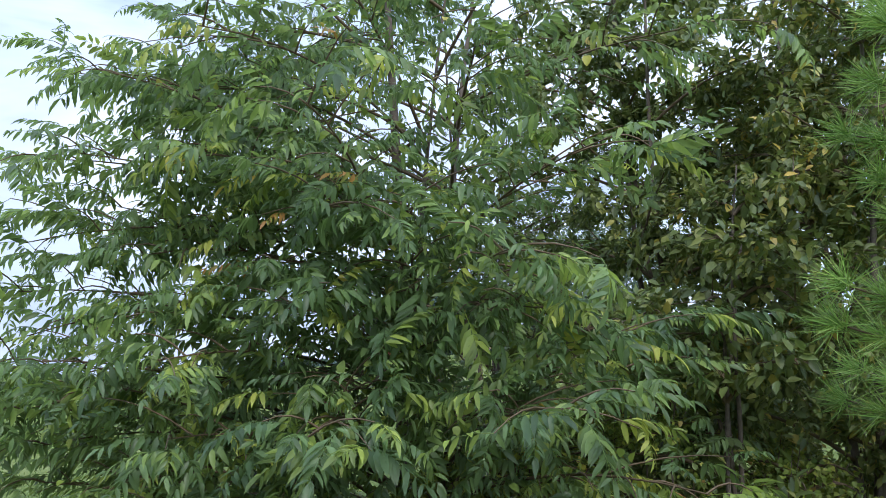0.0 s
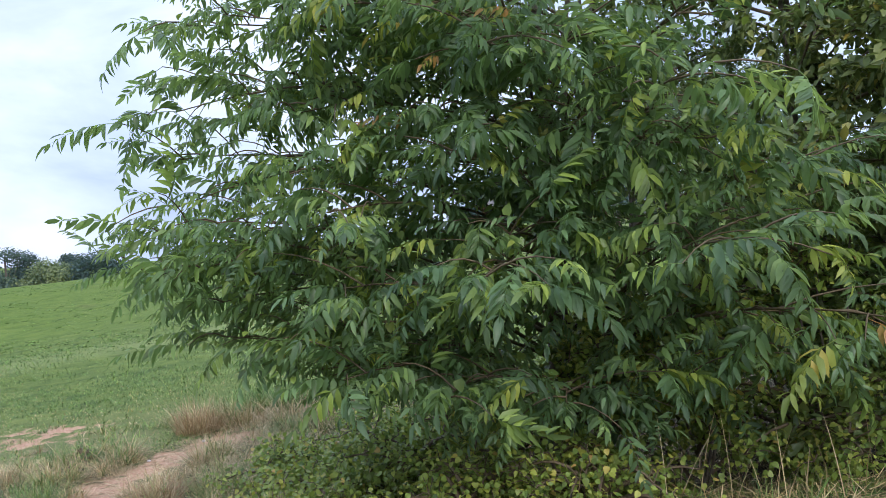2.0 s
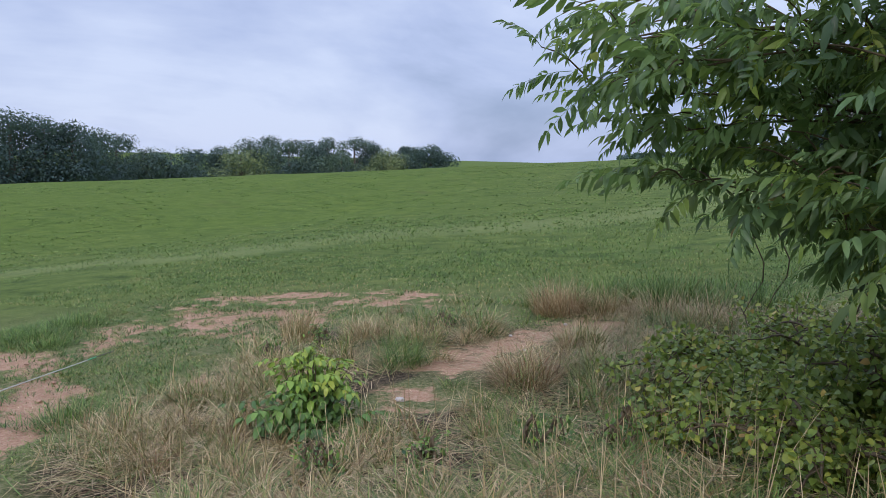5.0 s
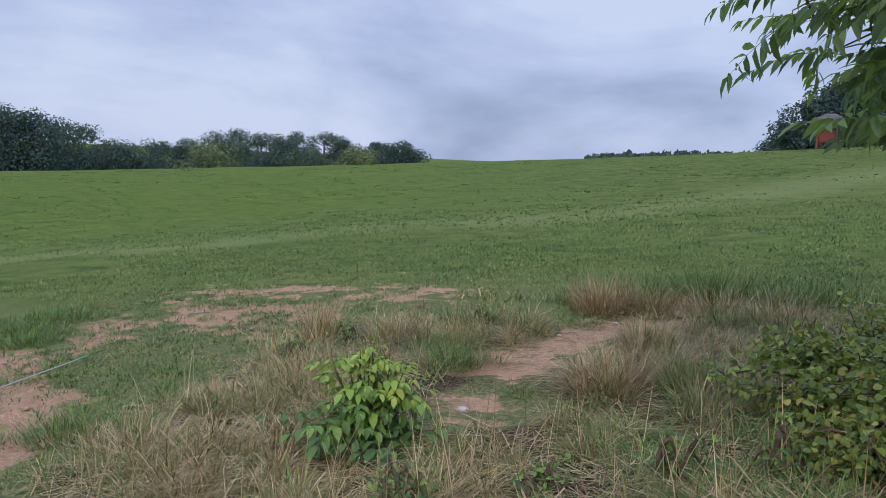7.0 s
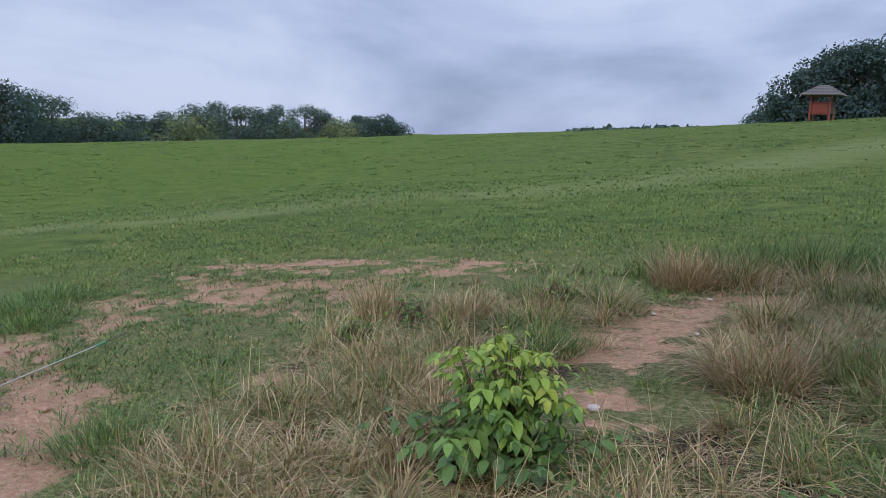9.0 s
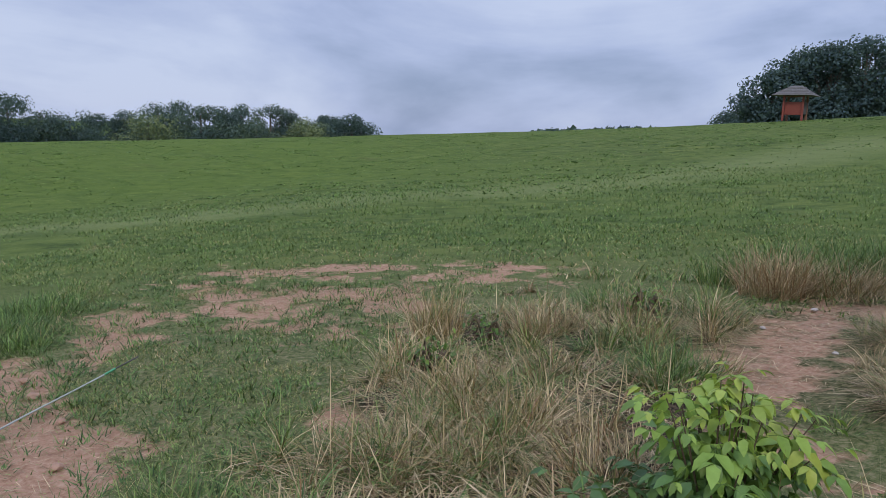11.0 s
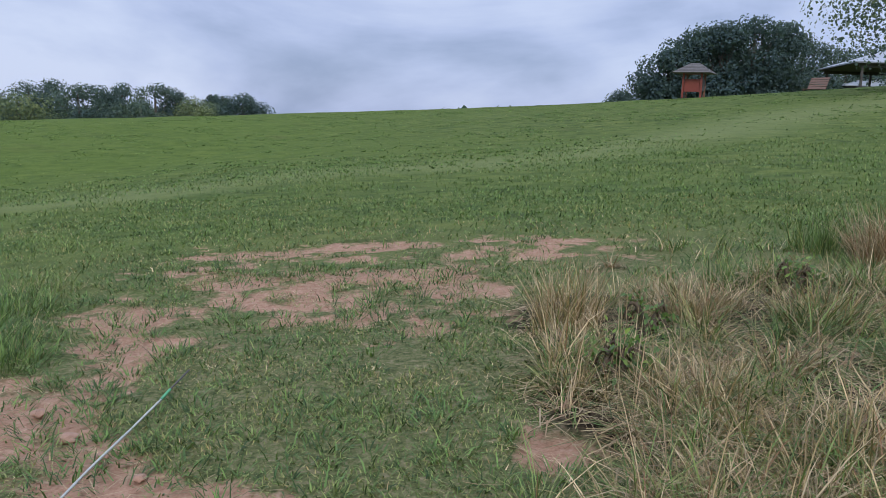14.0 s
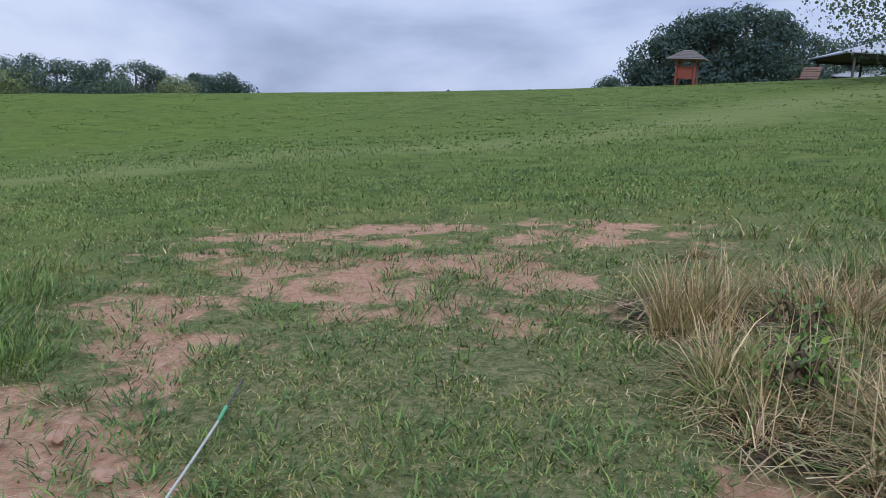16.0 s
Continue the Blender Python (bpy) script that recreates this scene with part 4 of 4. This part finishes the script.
def tuft(name, x, y, n, radius, height, tone, spread, droop, label, seed):
    """One big bunch of grass that fans out from its root."""
    r = np.random.default_rng(seed)
    a, d = r.uniform(0, 6.283, n), radius * np.sqrt(r.random(n)) * 0.7
    px, py = d * np.cos(a), d * np.sin(a)
    z0 = gz(x, y)
    pz = ground_z(x + px, y + py) - z0 - 0.01
    v, t, q, c = blades(px, py, pz, height * 0.82 * r.uniform(0.35, 1.15, n), r.uniform(0.003, 0.007, n), a + r.normal(0, 1.1, n), r.uniform(0.1, 1.5, n) * droop, np.clip(r.normal(tone[0], tone[1], n), 0.02, 1), d / radius * spread, 4)
    ob = new(name, soup(name, v, [t, q], [M_BLADE], c))
    ob.location = (x, y, z0)
    return tagged(ob, label, "grass tuft", "grass tufts")


DRY, RED, GRN = (0.76, 0.14), (0.93, 0.1), (0.25, 0.17)
TUFTS_BACK = [(-5.65, 11.35, 900, 0.5, 0.68, RED, 0.7, 1.0),
    (-5.0, 11.5, 900, 0.6, 0.62, DRY, 1.2, 1.6),
    (-4.3, 11.5, 900, 0.65, 0.62, DRY, 1.3, 1.8),
    (-3.6, 11.4, 900, 0.7, 0.6, DRY, 1.3, 1.8),
    (-5.3, 11.9, 700, 0.6, 0.72, GRN, 0.7, 0.9),
    (-4.4, 12.3, 800, 0.8, 0.7, GRN, 0.6, 0.8),
    (-3.3, 12.2, 600, 0.8, 0.5, GRN, 0.6, 0.8),
    (-6.1, 11.9, 500, 0.5, 0.45, GRN, 0.5, 0.7),
    (-4.6, 7.9, 800, 0.4, 0.58, RED, 0.9, 1.3),
    (-3.95, 8.2, 700, 0.4, 0.5, (0.42, 0.08), 0.9, 1.2)]
TUFTS_MIDDLE = [(-8.15, 8.9, 420, 0.3, 0.62, DRY, 0.6, 0.6),
    (-7.4, 9.2, 420, 0.4, 0.5, DRY, 1.1, 0.9),
    (-7.0, 10.2, 420, 0.5, 0.45, GRN, 1.0, 1.0),
    (-6.6, 9.3, 500, 0.45, 0.45, (0.6, 0.25), 1.1, 1.0),
    (-7.35, 7.5, 600, 0.4, 0.42, DRY, 1.3, 1.0),
    (-6.9, 7.0, 600, 0.55, 0.45, DRY, 1.5, 0.6),
    (-7.4, 6.5, 420, 0.4, 0.38, DRY, 1.3, 1.0),
    (-6.2, 8.3, 420, 0.4, 0.45, GRN, 1.0, 1.0),
    (-8.0, 5.6, 600, 0.5, 0.28, GRN, 0.9, 1.0),
    (-7.3, 5.5, 500, 0.5, 0.38, DRY, 1.5, 0.6)]
TUFTS_FRONT = [(-5.95, 8.6, 160, 0.25, 0.28, DRY, 1.2, 1.0),
    (-4.95, 8.9, 160, 0.25, 0.3, DRY, 1.2, 1.0),
    (-5.25, 7.7, 120, 0.2, 0.2, GRN, 1.2, 1.0),
    (-5.95, 9.9, 160, 0.28, 0.3, DRY, 1.2, 1.0),
    (-4.85, 10.0, 140, 0.25, 0.24, GRN, 1.2, 1.0),
    (-12.2, 7.9, 800, 0.7, 0.36, (0.15, 0.08), 0.9, 1.3),
    (-11.5, 7.7, 500, 0.45, 0.28, (0.18, 0.08), 0.9, 1.3),
    (-12.6, 8.8, 700, 0.7, 0.34, (0.16, 0.08), 0.9, 1.2),
    (-6.3, 6.6, 500, 0.5, 0.42, DRY, 1.5, 0.6)]
for i, (x, y, n, rad, h, tone, spr, dr) in enumerate(TUFTS_BACK + TUFTS_MIDDLE + TUFTS_FRONT):
    kind = "dry straw-coloured" if tone is DRY else "reddish-brown dead" if tone is RED else "long green"
    tuft("grass_tuft", x, y, n, rad, h, tone, spr, dr, kind + " grass tuft standing in the meadow", 300 + i)


# ---- distant trees ----
def clump_shape():
    return np.array([[0, 0, 0], [-0.5, 0.45, 0.15], [0.1, 1.0, -0.05], [0.45, 0.35, 0.2]]), np.zeros((0, 3), int), np.array([[0, 3, 2, 1]])


CLUMP = clump_shape()


def far_tree(name, x, y, top, width, tone, label, seed, lobes=9, clumps=2600, size=0.45, stem=0.25, z0=None, group=""):
    """A tree seen from afar: trunk, boughs and a crown of uneven lobes made of leaf clumps."""
    r = np.random.default_rng(seed)
    z0 = gz(x, y) - 0.1 if z0 is None else z0
    height = top - z0
    tree = new(name)
    tree.location = (x, y, z0)
    cs, rs = [], []
    for i in range(lobes):
        f = (i + 0.5) / lobes
        a = i * 2.4 + r.uniform(-0.4, 0.4)
        zz = stem + (1 - stem) * (0.05 + 0.87 * r.random())
        env = math.sqrt(max(0.02, 1 - ((zz - stem - 0.4 * (1 - stem)) / (0.62 * (1 - stem))) ** 2))
        d = width * 0.5 * 0.82 * math.sqrt(f) * env
        rad = width * r.uniform(0.13, 0.23) * (1.1 - 0.35 * zz)
        cs.append([math.cos(a) * d, math.sin(a) * d, zz * height - rad * 0.5])
        rs.append(rad)
    for i in range(lobes // 3):
        a, d = r.uniform(0, 6.28), width * 0.42 * math.sqrt(r.random())
        cs.append([math.cos(a) * d, math.sin(a) * d, height * (stem + (1 - stem) * r.uniform(0.05, 0.4))])
        rs.append(width * r.uniform(0.12, 0.2))
    cs.append([0, 0, height - width * 0.2])
    rs.append(width * 0.16)
    cs, rs = np.array(cs), np.array(rs)
    limb = [tube(np.array([[0, 0, 0], [0.02 * width, 0.01 * width, height * 0.4], [0, 0, height * 0.8]]), np.array([0.035, 0.025, 0.01]) * height, 7)]
    boughs = [tube(bent([0, 0, height * (stem + 0.1) * 0.8], c, 0.1 * width, 5), np.linspace(0.007, 0.002, 5) * height, 4) for c in cs]
    child("trunk", tubes_mesh("trunk", limb, M_BARK), tree)
    child("branch", tubes_mesh("branch", boughs, M_BARK), tree)
    pick = r.choice(len(cs), clumps, p=rs ** 2 / np.sum(rs ** 2))
    d = r.normal(0, 1, (clumps, 3))
    d /= np.linalg.norm(d, axis=1, keepdims=True)
    rad = rs[pick][:, None] * np.array([1.15, 1.15, 0.85]) * (0.35 + 0.85 * r.random((clumps, 1)) ** 0.6)
    p = cs[pick] + d * rad
    p[:, 2] = np.maximum(p[:, 2], 0.05)
    n = d + r.normal(0, 0.45, (clumps, 3)) + [0, 0, 0.3]
    way = np.cross(n, r.normal(0, 1, (clumps, 3)))
    tn = np.clip(tone + 0.25 * (rng.random(len(cs))[pick] - 0.5) + r.normal(0, 0.08, clumps), 0, 1)
    v, t, q, c = scatter(CLUMP, p, bases(way, n), size * r.uniform(0.6, 1.4, clumps), tn)
    child("crown", soup("crown", v, [t, q], [M_HAZED_LEAF], c), tree, kind="stuff")
    return tagged(tree, label, "tree", group)


def polar(az, d):
    return -7.5 - d * math.sin(radians(az)), 4.0 + d * math.cos(radians(az))


EYE_Z = 1.5
WOOD_NEAR = [(29.6, 150, 1.58, 8, 0.22), (31.2, 158, 1.41, 6, 0.25), (32.6, 150, 1.11, 8, 0.75), (34.0, 160, 1.74, 7, 0.3), (35.3, 156, 2.0, 7, 0.4), (36.2, 150, 1.05, 9, 0.55), (37.3, 165, 1.91, 7, 0.35), (38.6, 160, 1.68, 7, 0.25), (40.0, 150, 1.72, 8, 0.4), (41.3, 163, 1.98, 8, 0.28), (42.8, 158, 1.91, 11, 0.3), (43.4, 145, 0.78, 11, 0.8), (44.9, 160, 1.04, 8, 0.22)]
WOOD_FAR = [(46.6, 165, 0.65, 7, 0.2), (48.2, 150, 0.77, 10, 0.3), (50.0, 150, 0.95, 10, 0.35), (51.8, 150, 1.84, 10, 0.28), (53.0, 140, 2.16, 9, 0.22), (54.5, 130, 2.7, 9, 0.2), (56.2, 128, 2.9, 10, 0.22), (58.2, 125, 3.3, 10, 0.2), (60.5, 125, 3.4, 11, 0.22), (63.5, 125, 3.3, 11, 0.24), (67, 130, 3.1, 12, 0.22)]
for i, (az, d, el, w, tone) in enumerate(WOOD_NEAR + WOOD_FAR):
    x, y = polar(az, d)
    far_tree("distant_tree", x, y, EYE_Z + d * math.tan(radians(el)), w * 1.35, tone, ("pale green rounded tree" if tone > 0.5 else "dark green broad tree") + " in the wood beyond the hill", 400 + i, 22, 8500, 0.32, 0.02, group="trees beyond the hill")
for i, (az, d, el, w, tone) in enumerate([(0.3, 90, 5.9, 7.0, 0.16), (-1.2, 92, 7.2, 8, 0.14), (-3.0, 90, 7.7, 8, 0.15), (-5.0, 92, 7.9, 8, 0.16), (-4.0, 95, 6.6, 9, 0.15), (-7.0, 96, 7.6, 6.5, 0.3), (-8.7, 110, 6.4, 7, 0.34), (-10.6, 118, 5.9, 9, 0.42), (-13.0, 120, 6.3, 10, 0.4), (2.9, 120, 2.75, 7, 0.3)]):
    x, y = polar(az, d)
    far_tree("evergreen_tree" if i < 4 else "distant_tree", x, y, EYE_Z + d * math.tan(radians(el)), w, tone, "dense dark evergreen tree behind the kiosk" if i < 4 else "green tree beside the picnic shelter", 500 + i, 36, 11000, 0.26, 0.0, group="trees on the hilltop")
x, y = polar(-18.3, 62)
far_tree("shade_tree", x, y, EYE_Z + 62 * math.tan(radians(14.5)), 21.0, 0.5, "large spreading shade tree beside the picnic shelter", 520, 40, 22000, 0.21, 0.36)


def far_wood():
    r = np.random.default_rng(77)
    n = 5200
    az = r.uniform(5, 17, n)
    d = r.uniform(420, 460, n)
    x, y = -7.5 - d * np.sin(np.radians(az)), 4 + d * np.cos(np.radians(az))
    top = 18.0 + 3 * (fnoise(az * 10, az * 0, 6.0, 3) - 0.5) - 0.42 * (az - 5)
    z = ground_z(x, y) + r.random(n) ** 0.6 * top
    nrm = r.normal(0, 1, (n, 3))
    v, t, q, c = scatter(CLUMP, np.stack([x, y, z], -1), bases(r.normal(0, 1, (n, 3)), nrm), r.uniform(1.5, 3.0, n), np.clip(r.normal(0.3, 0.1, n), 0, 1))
    return tagged(new("far_woods", soup("far_woods", v, [t, q], [M_HAZED_LEAF], c)), "far woods on the horizon in a haze-tinted blue-green strip", "woods", kind="stuff")


far_wood()


# ---- kiosk, shelter and bench on the hilltop ----
def kiosk():
    x, y = polar(-1.45, 74)
    z = gz(x, y)
    k = new("information_kiosk")
    k.location, k.rotation_euler = (x, y, z - 0.05), (0, 0, radians(-16))
    for sx in (-0.78, 0.78):
        for sy in (-0.6, 0.6):
            bm = bmesh.new()
            box(bm, (sx, sy, 1.1), (0.16, 0.16, 2.2), bevel=0.015)
            part("post", bm, M_RED if sy < 0 else M_POST, k)
    bm = bmesh.new()
    box(bm, (0, -0.45, 1.13), (1.40, 0.08, 1.0), bevel=0.01)
    part("notice_panel", bm, M_RED, k, "plain red painted panel")
    bm = bmesh.new()
    box(bm, (0, -0.45, 2.06), (1.40, 0.1, 0.1), bevel=0.01)
    part("top_rail", bm, M_POST, k)
    bm = bmesh.new()
    box(bm, (0, -0.5, 0.58), (1.40, 0.35, 0.07), bevel=0.01)
    part("shelf", bm, M_RED, k)
    bm = bmesh.new()
    box(bm, (0.78, 0.0, 1.13), (0.06, 1.04, 1.0), bevel=0.01)
    part("side_panel", bm, M_DARKWOOD, k)
    for f in range(6):
        s0, s1 = 1 - f / 6.0, 1 - (f + 1) / 6.0
        w0, w1 = 1.2 * s0 + 0.44, 1.2 * s1 + 0.40
        d0, d1 = 1.25 * s0 + 0.08, 1.25 * s1 + 0.04
        z0, z1 = 2.15 + 0.84 * (f / 6.0), 2.15 + 0.84 * ((f + 1) / 6.0) + 0.02
        bm = bmesh.new()
        lo = [bm.verts.new((sx * w0, sy * d0, z0)) for sx, sy in ((-1, -1), (1, -1), (1, 1), (-1, 1))]
        lo2 = [bm.verts.new((sx * w0, sy * d0, z0 + 0.035)) for sx, sy in ((-1, -1), (1, -1), (1, 1), (-1, 1))]
        hi = [bm.verts.new((sx * w1, sy * d1, z1)) for sx, sy in ((-1, -1), (1, -1), (1, 1), (-1, 1))]
        bm.faces.new(lo[::-1])
        bm.faces.new(hi)
        for i in range(4):
            j = (i + 1) % 4
            bm.faces.new((lo[i], lo[j], lo2[j], lo2[i]))
            bm.faces.new((lo2[i], lo2[j], hi[j], hi[i]))
        part("shingle_course", bm, M_SHINGLE, k)
    return tagged(k, "red wooden notice kiosk with a shingled hip roof", "kiosk")


kiosk()


def shelter(az, d, wide, deep, eave, ridge, turn, label):
    x, y = polar(az, d)
    z = gz(x, y)
    s = new("picnic_shelter")
    s.location, s.rotation_euler = (x, y, z - 0.05), (0, 0, radians(turn))
    hw, hd = wide / 2, deep / 2
    for i in range(5):
        for sy in (-1, 1):
            bm = bmesh.new()
            box(bm, (-hw + 0.9 + i * (wide - 1.8) / 4, sy * (hd - 0.7), eave / 2), (0.2, 0.2, eave), bevel=0.02)
            part("post", bm, M_DARKWOOD, s)
    for name, sy in (("roof_slope", -1), ("roof_slope", 1)):
        bm = bmesh.new()
        tri = [(-hw, sy * hd, eave), (hw, sy * hd, eave), (hw - hd * 0.9, 0, ridge), (-hw + hd * 0.9, 0, ridge)]
        a = [bm.verts.new(p) for p in tri]
        b = [bm.verts.new((p[0], p[1], p[2] + 0.12)) for p in tri]
        bm.faces.new(a)
        bm.faces.new(b[::-1])
        for i in range(4):
            bm.faces.new((a[i], b[i], b[(i + 1) % 4], a[(i + 1) % 4]))
        bmesh.ops.recalc_face_normals(bm, faces=bm.faces)
        slope = part(name, bm, M_ROOF, s, "pale standing-seam metal roof")
        for k in range(1, 16):
            xx = -hw + hd * 0.9 + (wide - 1.8 * hd) * k / 16
            bm = bmesh.new()
            v, q = tube(np.array([[xx, sy * hd, eave + 0.14], [xx, 0, ridge + 0.14]]), [0.03, 0.03], 4)
            child("seam", soup("seam", v, [q], [M_ROOF]), slope)
            bm.free()
    for sx in (-1, 1):
        bm = bmesh.new()
        tri = [(sx * hw, -hd, eave), (sx * hw, hd, eave), (sx * (hw - hd * 0.9), 0, ridge)]
        a = [bm.verts.new(p) for p in tri]
        b = [bm.verts.new((p[0], p[1], p[2] + 0.12)) for p in tri]
        bm.faces.new(a)
        bm.faces.new(b[::-1])
        for i in range(3):
            bm.faces.new((a[i], b[i], b[(i + 1) % 3], a[(i + 1) % 3]))
        bmesh.ops.recalc_face_normals(bm, faces=bm.faces)
        part("roof_hip", bm, M_ROOF, s)
    # flat dark sheet added to give the shade below the roof
    bm = bmesh.new()
    box(bm, (0, 0, eave - 0.03), (wide - 0.4, deep - 0.4, 0.04))
    part("underside_shade", bm, M_DARKWOOD, s, "dark sheet standing for the shade under the roof")
    bm = bmesh.new()
    box(bm, (0, -hd + 0.7, eave - 0.2), (wide - 1.2, 0.15, 0.3))
    part("beam", bm, M_DARKWOOD, s)
    bm = bmesh.new()
    box(bm, (0, hd - 0.7, eave - 0.2), (wide - 1.2, 0.15, 0.3))
    part("beam", bm, M_DARKWOOD, s)
    return tagged(s, label, "shelter")


shelter(-15.6, 92, 19, 11, 2.4, 4.1, 8, "open picnic shelter with a pale metal hip roof")
shelter(-15.0, 120, 22, 9, 2.3, 3.6, 8, "second low shelter with a whitish roof further back")


def bench():
    x, y = polar(-9.0, 82)
    b = new("wooden_bench")
    b.location, b.rotation_euler = (x, y, gz(x, y) - 0.05), (0, 0, radians(42))
    for i in range(5):
        bm = bmesh.new()
        box(bm, (0.15 + 0.09 * i, 0, 0.62 + 0.22 * i), (0.05, 2.0, 0.19), pose(0, 0, 0, 0, 22, 0), 0.008)
        part("back_slat", bm, M_BENCH, b)
    for i in range(4):
        bm = bmesh.new()
        box(bm, (-0.55 + 0.19 * i, 0, 0.5), (0.16, 2.0, 0.05), None, 0.008)
        part("seat_slat", bm, M_BENCH, b)
    for sy in (-0.85, 0.85):
        for sx in (-0.55, 0.15):
            bm = bmesh.new()
            box(bm, (sx, sy, 0.25), (0.1, 0.1, 0.5), None, 0.008)
            part("leg", bm, M_BENCH, b)
    return tagged(b, "weathered wooden bench with a high slatted back", "bench")


bench()


# ---- small things on the ground ----
def pebble(name, x, y, size, mat, label, seed):
    r = np.random.default_rng(seed)
    bm = bmesh.new()
    bmesh.ops.create_icosphere(bm, subdivisions=2, radius=size)
    for v in bm.verts:
        v.co *= 1 + 0.35 * (noise.noise(v.co * (1.6 / size) + Vector((seed, 0, 0))))
        v.co.z *= 0.55
    me = bm_mesh(name, bm, mat)
    ob = new(name, me)
    ob.location, ob.rotation_euler = (x, y, gz(x, y) + size * 0.12), (0, 0, r.uniform(0, 6))
    return tagged(ob, label, "stone", name + "s on the path")


for i, (x, y, s) in enumerate([(-5.51, 7.14, 0.045), (-5.3, 10.7, 0.03), (-5.7, 9.9, 0.025), (-5.2, 9.2, 0.022)]):
    pebble("pebble", x, y, s, M_STONE, "small pale stone lying on the worn path", 600 + i)
for i, (x, y, s) in enumerate([(-10.2, 6.75, 0.045), (-9.9, 6.6, 0.03), (-10.6, 7.0, 0.04), (-9.6, 6.45, 0.028), (-9.0, 5.9, 0.035), (-10.8, 6.9, 0.03), (-9.3, 6.2, 0.02)]):
    pebble("clay_clod", x, y, s, M_CLAY, "crumbling clod of orange clay on the track", 620 + i)


def leash():
    pts = [(-10.15, 7.65), (-10.05, 7.32), (-10.0, 7.17), (-9.9, 6.8), (-9.79, 6.38), (-9.67, 6.0), (-9.52, 5.5), (-9.36, 5.0)]
    top = new("dog_leash")
    ox, oy = pts[0]
    oz = gz(ox, oy)
    top.location = (ox, oy, oz)

    def strap(name, seq, w, mat, label=""):
        s = np.array([[px - ox, py - oy, gz(px, py) - oz + 0.05] for px, py in seq])
        f = np.linspace(0, len(s) - 1, 6 * len(s))
        p = np.stack([np.interp(f, np.arange(len(s)), s[:, k]) for k in range(3)], -1)
        v, q = tube(p, np.full(len(p), w), 6)
        return child(name, soup(name, v, [q], [mat], smooth=True), top, label)

    strap("cord", pts[2:], 0.0058, M_LEASH, "grey braided cord")
    strap("sleeve", pts[1:3], 0.0085, M_CLIP, "bright green sleeve")
    strap("clip", pts[:2], 0.005, M_DARKWOOD, "dark metal clip")
    return tagged(top, "grey dog leash with a green sleeve lying on grass", "leash")


leash()
